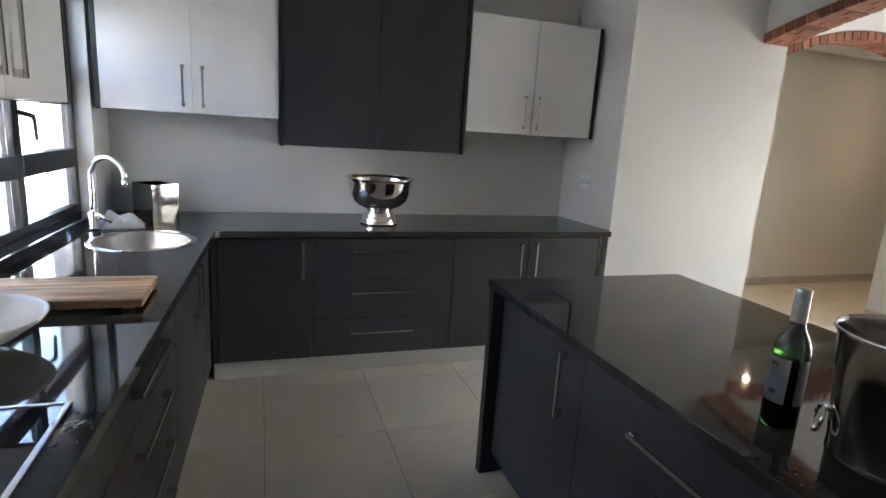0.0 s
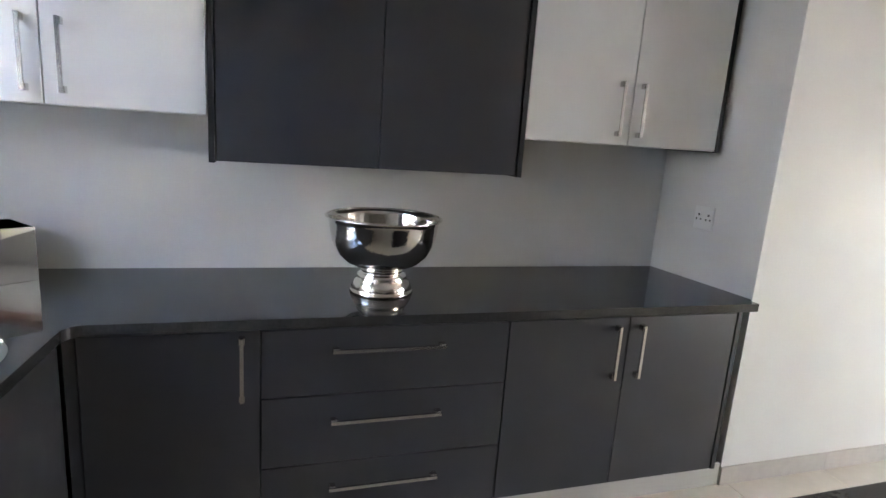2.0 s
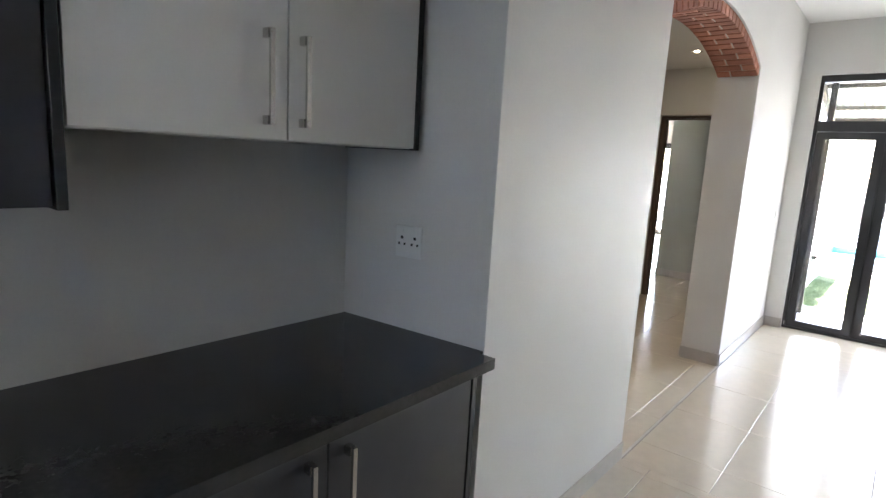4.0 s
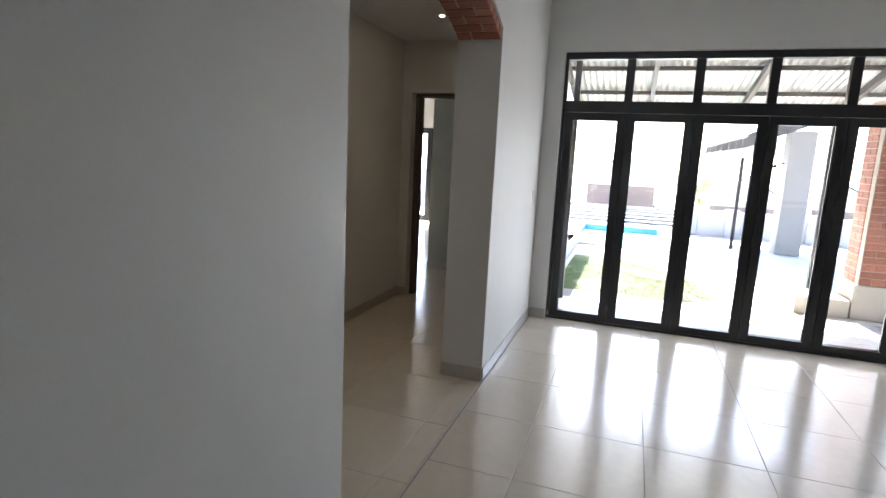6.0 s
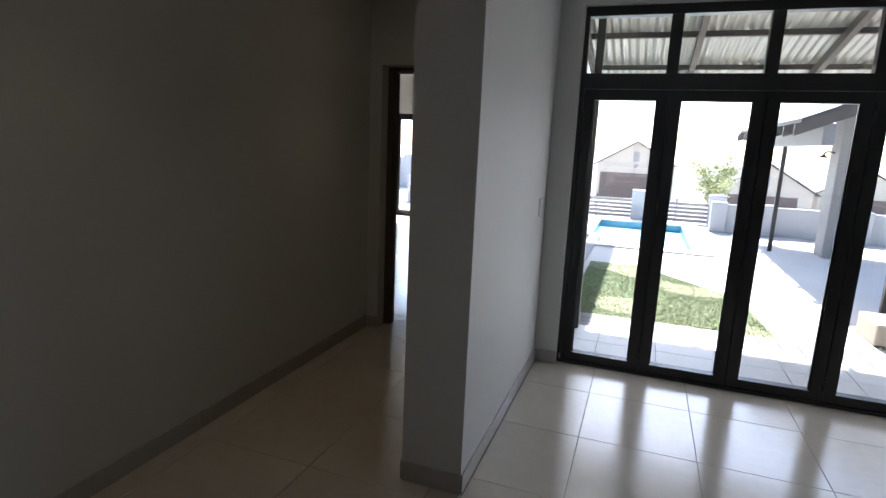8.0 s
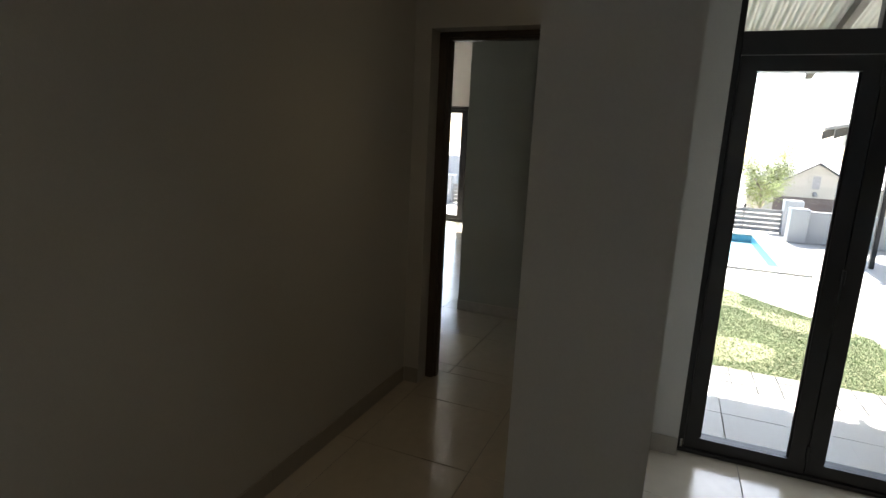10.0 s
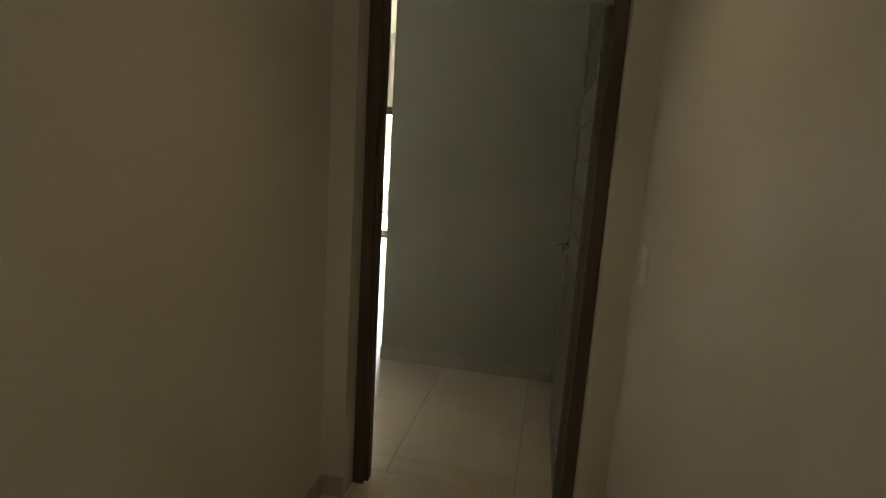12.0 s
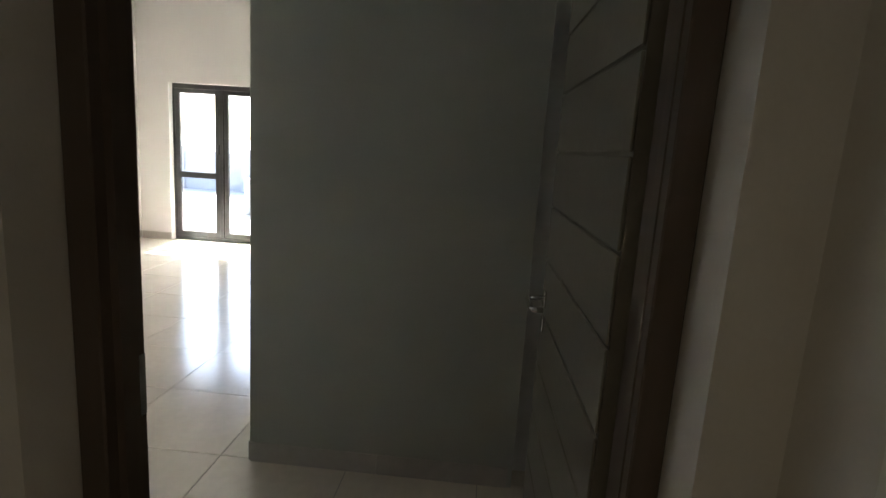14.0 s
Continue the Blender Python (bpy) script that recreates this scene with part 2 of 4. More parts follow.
setting("wall_east", boxes((FX - 0.1, FX + 0.16, F1, WY, 0, LC), (FX - 0.1, FX + 0.16, SY - 0.2, F0, 0, LC), (FX - 0.1, FX + 0.16, F0, F1, FZ, LC)),
        PAINT, "off-white plastered wall round the folding doors", "wall")
setting("wall_south", boxes((WX - 0.6, FX - 0.1, SY - 0.2, SY, 0, LC)), PAINT, "plain off-white plastered wall", "wall")
setting("wall_bedroom_block", boxes((BX, 12.2, 3.95, BWY, 0, BC)), DIMPAINT, "plastered wall block facing the doorway, its weak light put into a darker colour", "wall")
G0, G1, GZ = 6.35, 8.42, 2.10
setting("wall_bedroom_east", boxes((GX - 0.12, GX + 0.12, 3.95, G0, 0, BC), (GX - 0.12, GX + 0.12, G1, RY + 0.2, 0, BC), (GX - 0.12, GX + 0.12, G0, G1, GZ, BC)),
        PAINT, "white plastered bedroom wall round the glass doors", "wall")
setting("wall_bedroom_side", boxes((EX + 0.24, GX + 0.12, RY, RY + 0.2, 0, BC), (EX + 0.24, BX + 0.3, 3.50, 3.66, 0, BC), (BX + 0.14, BX + 0.3, 3.66, 3.95, 0, BC)),
        PAINT, "white plastered bedroom side wall", "wall")
setting("wall_bedroom_return", boxes((12.2, GX - 0.12, 3.95, 4.15, 0, BC)), PAINT, "white plastered bedroom wall", "wall")
setting("ceiling_kitchen", boxes((WX - 0.6, KX0, SY - 0.2, BY + 0.25, KC, KC + 0.25)), CEIL, "flat white kitchen ceiling", "ceiling")
setting("ceiling_living", boxes((KX0, FX + 0.16, SY - 0.2, WY, LC, LC + 0.05)), CEIL, "flat white living room ceiling", "ceiling")
setting("ceiling_hall", boxes((2.3, EX, WY + WT, HY, HC, HC + 0.05)), CEIL, "flat white passage ceiling with downlights", "ceiling")
setting("ceiling_bedroom", boxes((EX + 0.24, GX + 0.12, 3.5, RY + 0.2, BC, BC + 0.05)), CEIL, "flat white bedroom ceiling", "ceiling")
# Added roof, out of view: eaves reach out to shade window and glass doors.
setting("roof", boxes((-1.95, 8.0, -3.4, 3.5, 3.02, 3.16), (-1.95, 16.0, 3.5, 9.6, 3.27, 3.41)), surf("roof_sheet", (0.12, 0.12, 0.125), 0.5, grain=0.05), "unseen dark flat roof, eaves stretched to keep the sun out", "roof")
setting("trim_floor", boxes((J0, J1, WY - 0.006, WY + 0.004, -0.01, 0.0025)), TRIM, "thin metal strip between the tile floors", "trim")

# ---- handles and cabinet fronts ----
def handle_bar(axis, a0, a1, b, face, out, z=None):
    """A square D-handle: a slim bar on two feet. axis: the way it runs; face: the plane it stands on; out: which way it stands off."""
    bm = bmesh.new()
    w, off, t = 0.006, 0.032, 0.009
    if axis == "z_y":        # upright on a front that faces -y: a = z, b = x
        bx(bm, b - w, b + w, face + out * (off - t), face + out * off, a0, a1)
        for q in (a0, a1 - 0.022):
            bx(bm, b - w - 0.003, b + w + 0.003, face, face + out * (off - t), q, q + 0.022)
    elif axis == "x":        # level on a front that faces -y: a = x, b = z
        bx(bm, a0, a1, face + out * (off - t), face + out * off, b - w, b + w)
        for q in (a0, a1 - 0.022):
            bx(bm, q, q + 0.022, face, face + out * (off - t), b - w - 0.003, b + w + 0.003)
    elif axis == "z_x":      # upright on a front that faces x: a = z, b = y
        bx(bm, face + out * (off - t), face + out * off, b - w, b + w, a0, a1)
        for q in (a0, a1 - 0.022):
            bx(bm, face, face + out * (off - t), b - w - 0.003, b + w + 0.003, q, q + 0.022)
    else:                    # "y": level on a front that faces x: a = y, b = z
        bx(bm, face + out * (off - t), face + out * off, a0, a1, b - w, b + w)
        for q in (a0, a1 - 0.022):
            bx(bm, face, face + out * (off - t), q, q + 0.022, b - w - 0.003, b + w + 0.003)
    return bm


GAP = 0.0022


def front_y(name, x0, x1, z0, z1, face, material, parent, handle=None):
    """A board that faces -y, with its handle (axis, from, to, across)."""
    d = part(name, box(x0 + GAP, x1 - GAP, face, face + 0.018, z0 + GAP, z1 - GAP, bevel=0.0012, seg=1), material, parent)
    if handle:
        part("handle", handle_bar(handle[0], handle[1], handle[2], handle[3], face, -1), STEEL, d, "brushed steel handle")
    return d


def front_x(name, y0, y1, z0, z1, face, out, material, parent, handle=None):
    d = part(name, box(face - out * 0.018, face, y0 + GAP, y1 - GAP, z0 + GAP, z1 - GAP, bevel=0.0012, seg=1), material, parent)
    if handle:
        part("handle", handle_bar(handle[0], handle[1], handle[2], handle[3], face, out), STEEL, d, "brushed steel handle")
    return d


# ---- base units on the back wall ----
FY, Z0, Z1 = 3.432, 0.115, 0.868
GB = "charcoal base units"


def base_unit(x0, x1, label):
    u = thing("base_cabinet", ((x0 + x1) / 2, 3.75, 0), label, "cabinet", GB)
    part("carcass", boxes((x0 + 0.001, x1 - 0.001, FY + 0.02, BY - 0.004, Z0, 0.879)), CHAREDGE, u)
    return u


u = base_unit(-0.318, 0.243, "charcoal corner base cabinet with one door under the worktop")
part("filler", box(-0.318, -0.283, FY + 0.003, FY + 0.02, Z0, 0.872), CHAR, u)
front_y("door", -0.283, 0.243, Z0, Z1, FY, CHAR, u, ("z_y", 0.628, 0.85, 0.186))
u = base_unit(0.243, 1.131, "charcoal base cabinet with three wide drawers")
for z0, z1, zh in ((Z0, 0.36, 0.268), (0.36, 0.622, 0.527), (0.622, Z1, 0.79)):
    front_y("drawer", 0.243, 1.131, z0, z1, FY, CHAR, u, ("x", 0.476, 0.876, zh))
u = base_unit(1.131, 2.228, "charcoal base cabinet with two doors beside the alcove wall")
front_y("door", 1.131, 1.66, Z0, Z1, FY, CHAR, u, ("z_y", 0.608, 0.835, 1.602))
front_y("door", 1.66, 2.205, Z0, Z1, FY, CHAR, u, ("z_y", 0.608, 0.835, 1.716))
part("end_panel", box(2.207, 2.228, FY - 0.003, FY + 0.0195, Z0, 0.879), CHAREDGE, u)
solid("plinth", box(-0.318, AF - 0.002, 3.462, 3.475, 0.001, 0.112, bevel=0.001, seg=1), ALU, "pale aluminium plinth under the back cabinets", "plinth")
lean(solid("plinth", box(-0.375, -0.362, -1.5, 3.4615, 0.001, 0.112, bevel=0.001, seg=1), ALU, "pale aluminium plinth under the sink run", "plinth"))

# ---- base units under the window ----
LX = -0.328
side_units = []


def side_unit(y0, y1, label):
    u = thing("base_cabinet", (-0.64, (y0 + y1) / 2, 0), label, "cabinet", GB)
    side_units.append(u)
    part("carcass", boxes((WX + 0.004, LX - 0.02, y0 + 0.001, y1 - 0.001, Z0, 0.70 if y0 > 2 else 0.879)), CHAREDGE, u)
    return u


u = side_unit(2.378, 3.43, "charcoal sink cabinet with two doors below the window")
front_x("door", 2.378, 2.893, Z0, Z1, LX, 1, CHAR, u, ("z_x", 0.612, 0.836, 2.822))
front_x("door", 2.893, 3.405, Z0, Z1, LX, 1, CHAR, u, ("z_x", 0.612, 0.836, 2.966))
part("filler", box(LX - 0.018, LX - 0.002, 3.405, 3.43, Z0, 0.872), CHAR, u)
u = side_unit(1.15, 2.378, "charcoal base cabinet with four wide drawers below the hob")
for z0, z1, zh in ((Z0, 0.303, 0.22), (0.303, 0.491, 0.408), (0.491, 0.68, 0.597), (0.68, Z1, 0.785)):
    front_x("drawer", 1.15, 2.378, z0, z1, LX, 1, CHAR, u, ("y", 1.715, 2.12, zh))
u = side_unit(-0.2, 1.15, "charcoal base cabinet with two doors below the hob")
front_x("door", -0.2, 0.475, Z0, Z1, LX, 1, CHAR, u, ("z_x", 0.612, 0.836, 0.41))
front_x("door", 0.475, 1.15, Z0, Z1, LX, 1, CHAR, u, ("z_x", 0.612, 0.836, 0.54))
u = side_unit(-1.5, -0.2, "charcoal base cabinet at the end of the run")
front_x("door", -1.5, -0.2, Z0, Z1, LX, 1, CHAR, u, ("z_x", 0.612, 0.836, -0.28))
for u in side_units:
    lean(u)

# ---- L-shaped worktop with a round cut-out for the sink ----
SC, SR = (-0.598, 3.145), 0.24


def worktop():
    bm = bmesh.new()
    r, z0, z1 = 0.05, 0.88, TOP
    ex, ey = -0.292, 3.40
    h0, h1, g0, g1 = SC[0] - 0.25, SC[0] + 0.25, SC[1] - 0.25, SC[1] + 0.25
    bx(bm, WX - 0.06, ex, -1.52, g0, z0, z1)
    bx(bm, WX - 0.06, h0, g0, g1, z0, z1)
    bx(bm, h1, ex, g0, g1, z0, z1)
    bx(bm, WX - 0.06, ex, g1, BY - 0.003, z0, z1)
    for v in bm.verts:                      # the window side leans, from the inner corner on
        if v.co.y < g1 + 0.001 and not (abs(v.co.x - h0) < 1e-4 or abs(v.co.x - h1) < 1e-4):
            v.co.x += 0.03 * (v.co.y - ey)
    bx(bm, ex, 2.276, ey, BY - 0.003, z0, z1)
    bx(bm, 2.276, AF, WY + 0.004, WY + 0.26, z0, z1)
    # rounded inner corner
    for za, zb in ((z0, z1),):
        arc = [(ex, ey)] + [(ex + r - r * math.cos(a), ey - r + r * math.sin(a)) for a in [math.pi / 2 * k / 8 for k in range(9)]]
        lo, hi = [bm.verts.new((x, y, za)) for x, y in arc], [bm.verts.new((x, y, zb)) for x, y in arc]
        bm.faces.new(hi)
        bm.faces.new(list(reversed(lo)))
        for k in range(len(arc)):
            j = (k + 1) % len(arc)
            bm.faces.new((lo[k], lo[j], hi[j], hi[k]))
    # ring round the cut-out
    n = 48
    for za in (z0, z1):
        inner, outer = [], []
        for k in range(n):
            a = 2 * math.pi * k / n
            c, s_ = math.cos(a), math.sin(a)
            q = 0.25 / max(abs(c), abs(s_))
            inner.append(bm.verts.new((SC[0] + SR * c * 0.97, SC[1] + SR * s_ * 0.97, za)))
            outer.append(bm.verts.new((SC[0] + q * c, SC[1] + q * s_, za)))
        for k in range(n):
            j = (k + 1) % n
            bm.faces.new((inner[k], outer[k], outer[j], inner[j]) if za == z1 else (inner[j], outer[j], outer[k], inner[k]))
    bmesh.ops.recalc_face_normals(bm, faces=bm.faces[:])
    return bm


solid("worktop", worktop(), GRANITE, "polished black granite L-shaped worktop with a square edge", "worktop")
lean(solid("window_sill", box(WX - 0.12, WX + 0.006, WIN[0], WIN[1] - 0.003, 0.917, 0.957, bevel=0.002, seg=1), GRANITE, "polished black granite window sill behind the sink", "sill"))
lean(solid("granite_upstand", box(WX + 0.004, WX + 0.018, -1.5, WIN[1] - 0.01, 0.9155, 0.9165), GRANITE, "black granite strip under the window", "upstand"))

# ---- sink, tap, cloth ----
SINKSTEEL = surf("satin_sink_steel", (0.52, 0.49, 0.45), 0.42, metal=1.0, grain=0.06, grain_scale=60, rough_var=0.05)
sink = thing("sink", (SC[0], SC[1], TOP), "round brushed steel sink let into the black worktop", "sink")
part("rim", lathe([(SR - 0.03, 0.001), (SR - 0.022, 0.005), (SR - 0.004, 0.006), (SR + 0.004, 0.003), (SR + 0.006, 0.0003)], (*SC, TOP), 64), CHROME, sink, "shiny rim", True)
part("bowl", lathe([(SR - 0.03, 0.001), (SR - 0.036, -0.01), (SR - 0.045, -0.10), (SR - 0.06, -0.145), (SR - 0.10, -0.165), (0.03, -0.172), (0.0, -0.172)], (*SC, TOP), 64), SINKSTEEL, sink, "", True)
part("drain", lathe([(0.042, -0.171), (0.042, -0.168), (0.034, -0.167), (0.028, -0.171), (0, -0.171)], (*SC, TOP), 32), CHROME, sink, "", True)
TX, TY = -0.876, 3.442
tap = thing("tap", (TX, TY, TOP), "chrome swan-neck kitchen tap beside the sink", "tap")
part("base", lathe([(0.0, 0.0), (0.033, 0.0), (0.033, 0.012), (0.028, 0.018), (0.028, 0.085), (0.022, 0.095), (0, 0.095)], (TX, TY, TOP), 32), CHROME, tap, "", True)
neck = [(TX, TY, TOP + 0.09 + 0.032 * k) for k in range(7)]
d_ = Vector((0.90, -0.43, 0)).normalized()
for k in range(1, 17):
    a = math.pi * 1.06 * k / 16
    neck.append((TX + d_.x * 0.095 * (1 - math.cos(a)), TY + d_.y * 0.095 * (1 - math.cos(a)), TOP + 0.285 + 0.095 * math.sin(a)))
part("neck", tube(neck, 0.0135, 16), CHROME, tap, "", True)
e_ = Vector(neck[-1])
part("spout", tube([e_ + Vector((0, 0, 0.004)), e_ - Vector((d_.x * -0.004, d_.y * -0.004, 0.03))], 0.0165, 16), CHROME, tap, "", True)
part("lever", tube([(TX, TY, TOP + 0.075), (TX + 0.04, TY - 0.03, TOP + 0.078), (TX + 0.095, TY - 0.055, TOP + 0.052)], [0.017, 0.014, 0.012], 12), CHROME, tap, "", True)
CLOTH = surf("white_cloth", (0.90, 0.90, 0.89), 0.9, grain=0.03, grain_scale=90, bump=0.5, bump_scale=180)


def cloth():
    bm = bmesh.new()
    n = 44
    grid = []
    for i in range(n + 1):
        row = []
        for j in range(n + 1):
            u_, v_ = i / n - 0.5, j / n - 0.5
            p = Vector((u_ * 3.1, v_ * 2.4, 0.7))
            dome = (1 - (2 * abs(u_)) ** 4) * (1 - (2 * abs(v_)) ** 4)
            fold = 0.55 + 0.6 * noise.noise(p * 0.9 + Vector((3.1, 0.4, 0))) + 0.45 * noise.noise(p * 1.9 + Vector((0, 2.2, 0)))
            hgt = 0.004 + dome * (0.022 + 0.055 * max(0.0, fold)) + 0.0015 * noise.noise(p * 6.0)
            w = 0.85 + 0.3 * noise.noise(Vector((u_ * 2.6, v_ * 2.6, 3.0)))
            row.append(bm.verts.new((-0.755 + u_ * 0.235 * w - v_ * 0.03, 3.50 + v_ * 0.15 * w + u_ * 0.06, TOP + max(0.003, hgt * 1.3))))
        grid.append(row)
    for i in range(n):
        for j in range(n):
            bm.faces.new((grid[i][j], grid[i + 1][j], grid[i + 1][j + 1], grid[i][j + 1]))
    bmesh.ops.solidify(bm, geom=bm.faces[:], thickness=0.003)
    return bm


solid("cloth", cloth(), CLOTH, "crumpled white cotton cloth on the worktop by the tap", "cloth", smooth=True)


# ---- polished steel box in the corner ----
BOXSTEEL = surf("dull_mirror_steel", (0.66, 0.67, 0.68), 0.035, metal=1.0, grain=0.05, grain_scale=40, bump=0.03, bump_scale=9)

def steel_box():
    c, ang, w, d, hgt = Vector((-0.6635, 3.945, TOP)), radians(40), 0.167, 0.212, 0.196
    m = Matrix.Translation(c) @ Matrix.Rotation(ang, 4, "Z")
    t_ = thing("steel_box", c, "mirror-polished open steel box standing in the worktop corner", "box")
    for nm, e in (("front_panel", (-w / 2, w / 2, -d / 2, -d / 2 + 0.003, 0.001, hgt)), ("back_panel", (-w / 2, w / 2, d / 2 - 0.003, d / 2, 0.001, hgt)),
                  ("side_panel", (-w / 2, -w / 2 + 0.003, -d / 2 + 0.003, d / 2 - 0.003, 0.001, hgt)), ("side_panel", (w / 2 - 0.003, w / 2, -d / 2 + 0.003, d / 2 - 0.003, 0.001, hgt)),
                  ("base", (-w / 2 + 0.003, w / 2 - 0.003, -d / 2 + 0.003, d / 2 - 0.003, 0.001, 0.004))):
        b = boxes(e)
        bmesh.ops.transform(b, matrix=m, verts=b.verts[:])
        part(nm, b, BOXSTEEL, t_)
    b = boxes((-w / 2 - 0.0008, -w / 2, -d / 2 + 0.012, -d / 2 + 0.042, 0.012, 0.05))
    bmesh.ops.transform(b, matrix=m, verts=b.verts[:])
    part("sticker", b, DARKHOLE, t_, "small dark sticker")


steel_box()

# ---- punch bowl ----
POLISHED = surf("polished_bowl_steel", (0.70, 0.67, 0.63), 0.07, metal=1.0, grain=0.04, grain_scale=25, blotch=0.05, blotch_scale=12, rough_var=0.03, bump=0.30, bump_scale=70)
PB = (0.688, 3.70, TOP)
pb = thing("punch_bowl", PB, "large polished steel punch bowl on a flared foot", "bowl")
part("bowl", lathe([(0.001, 0.092), (0.05, 0.092), (0.095, 0.101), (0.140, 0.122), (0.172, 0.152), (0.194, 0.195), (0.204, 0.24), (0.2085, 0.275), (0.212, 0.288), (0.221, 0.294), (0.2195, 0.298),
     (0.2095, 0.292), (0.2055, 0.276), (0.201, 0.24), (0.191, 0.198), (0.169, 0.156), (0.138, 0.126), (0.094, 0.105), (0.05, 0.096), (0.001, 0.096)], PB, 96), POLISHED, pb, "", True)
part("foot", lathe([(0.001, 0.012), (0.10, 0.004), (0.118, 0.0), (0.123, 0.003), (0.121, 0.012), (0.115, 0.016), (0.117, 0.022), (0.106, 0.046), (0.093, 0.064), (0.095, 0.069), (0.082, 0.078), (0.078, 0.086), (0.086, 0.094), (0.08, 0.098), (0.03, 0.094), (0.001, 0.093)], PB, 96), POLISHED, pb, "", True)
rim = tube([(PB[0] + 0.2195 * math.cos(2 * math.pi * k / 96), PB[1] + 0.2195 * math.sin(2 * math.pi * k / 96), TOP + 0.2955) for k in range(97)], 0.0045, 8)
part("rim", rim, POLISHED, pb, "rolled rim", True)

# ---- chopping board ----
WOODA = surf("acacia_light", (0.50, 0.315, 0.17), 0.5, grain=0.5, grain_scale=5, stretch=(0.55, 5, 5), blotch=0.35, blotch_scale=5, bump=0.1, bump_scale=60)
WOODB = surf("acacia_dark", (0.30, 0.18, 0.10), 0.5, grain=0.5, grain_scale=9, stretch=(0.3, 4, 4), blotch=0.45, blotch_scale=6, bump=0.1, bump_scale=60)
cb = thing("chopping_board", (-0.65, 2.195, TOP), "thick streaky wooden chopping board on the worktop", "chopping board")
bm = box(-0.93, -0.403, 2.055, 2.335, TOP + 0.012, TOP + 0.042, bevel=0.004, seg=2)
part("slab", bm, WOODA, cb, "pale wood with dark streaks")
for xf in (-0.88, -0.45):
    part("foot", box(xf - 0.015, xf + 0.015, 2.075, 2.315, TOP + 0.0005, TOP + 0.0125), WOODB, cb)

# ---- platter and hob ----
CERAMIC = surf("white_ceramic", (0.46, 0.44, 0.41), 0.25, grain=0.02, blotch=0.02)
PLC = (-0.782, 1.775, TOP)
solid("platter", lathe([(0.001, 0.012), (0.06, 0.008), (0.075, 0.0), (0.082, 0.004), (0.09, 0.014), (0.15, 0.042), (0.205, 0.082), (0.212, 0.092), (0.206, 0.094), (0.196, 0.087), (0.145, 0.052), (0.085, 0.024), (0.001, 0.02)], PLC, 72),
      CERAMIC, "wide white ceramic dish on the black worktop", "dish", smooth=True)
hob = thing("hob", (-0.63, 0.98, TOP), "black glass hob with a steel edge in the worktop", "hob")
BLACKGLASS = surf("black_glass", (0.008, 0.008, 0.009), 0.03, grain=0.02)
part("glass_plate", box(-0.875, -0.437, 0.64, 1.43, TOP + 0.0006, TOP + 0.0075, bevel=0.001, seg=1), BLACKGLASS, hob)
for e in ((-0.437, -0.424, 0.63, 1.44, TOP + 0.0006, TOP + 0.011), (-0.885, -0.875, 0.63, 1.44, TOP + 0.0006, TOP + 0.011), (-0.875, -0.437, 1.43, 1.44, TOP + 0.0006, TOP + 0.011), (-0.875, -0.437, 0.63, 0.64, TOP + 0.0006, TOP + 0.011)):
    part("edge_trim", box(*e, bevel=0.002, seg=2), STEEL, hob, "brushed steel edge")

# ---- wall units ----
UY, UZ, UT = 3.735, 1.54, 2.295
GU = "wall units"
u = thing("wall_cabinet", (-0.43, 3.9, UZ), "white two-door wall cabinet with a charcoal side panel", "cabinet", GU)
part("carcass", boxes((-0.882, 0.062, UY + 0.02, BY - 0.004, UZ, UT)), WHITEBOARD, u)
part("side_panel", box(-0.907, -0.884, UY - 0.001, BY - 0.004, UZ - 0.003, UT, bevel=0.001, seg=1), CHAREDGE, u, "charcoal side panel")
front_y("door", -0.882, -0.414, UZ, UT, UY, WHITEBOARD, u, ("z_y", 1.577, 1.806, -0.462))
front_y("door", -0.414, 0.062, UZ, UT, UY, WHITEBOARD, u, ("z_y", 1.577, 1.806, -0.357))
u = thing("wall_cabinet", (1.74, 3.9, UZ), "white two-door wall cabinet beside the alcove wall", "cabinet", GU)
part("carcass", boxes((1.26, 2.221, UY + 0.02, BY - 0.004, UZ, UT)), WHITEBOARD, u)
part("side_panel", box(2.223, 2.243, UY - 0.001, BY - 0.004, UZ - 0.003, UT, bevel=0.001, seg=1), CHAREDGE, u, "charcoal side panel")
front_y("door", 1.26, 1.749, UZ, UT, UY, WHITEBOARD, u, ("z_y", 1.577, 1.803, 1.686))
front_y("door", 1.749, 2.221, UZ, UT, UY, WHITEBOARD, u, ("z_y", 1.577, 1.803, 1.791))
u = thing("wall_cabinet", (0.66, 3.9, 1.385), "charcoal two-door wall cabinet hanging lower than its neighbours", "cabinet", GU)
part("carcass", boxes((0.088, 1.232, UY + 0.02, BY - 0.004, 1.388, 2.42)), CHAREDGE, u)
part("side_panel", box(0.066, 0.086, UY - 0.014, BY - 0.004, 1.382, 2.42, bevel=0.001, seg=1), CHAREDGE, u)
part("side_panel", box(1.234, 1.254, UY - 0.014, BY - 0.004, 1.382, 2.42, bevel=0.001, seg=1), CHAREDGE, u)
front_y("door", 0.088, 0.662, 1.386, 2.42, UY - 0.006, CHAR, u)
front_y("door", 0.662, 1.232, 1.386, 2.42, UY - 0.006, CHAR, u)
u = thing("wall_cabinet", (-0.78, 1.5, UZ), "white two-door wall cabinet above the kitchen window", "cabinet", GU)
part("carcass", boxes((WX + 0.004, -0.64, 0.6, 2.36, UZ + 0.004, UT)), WHITEBOARD, u)
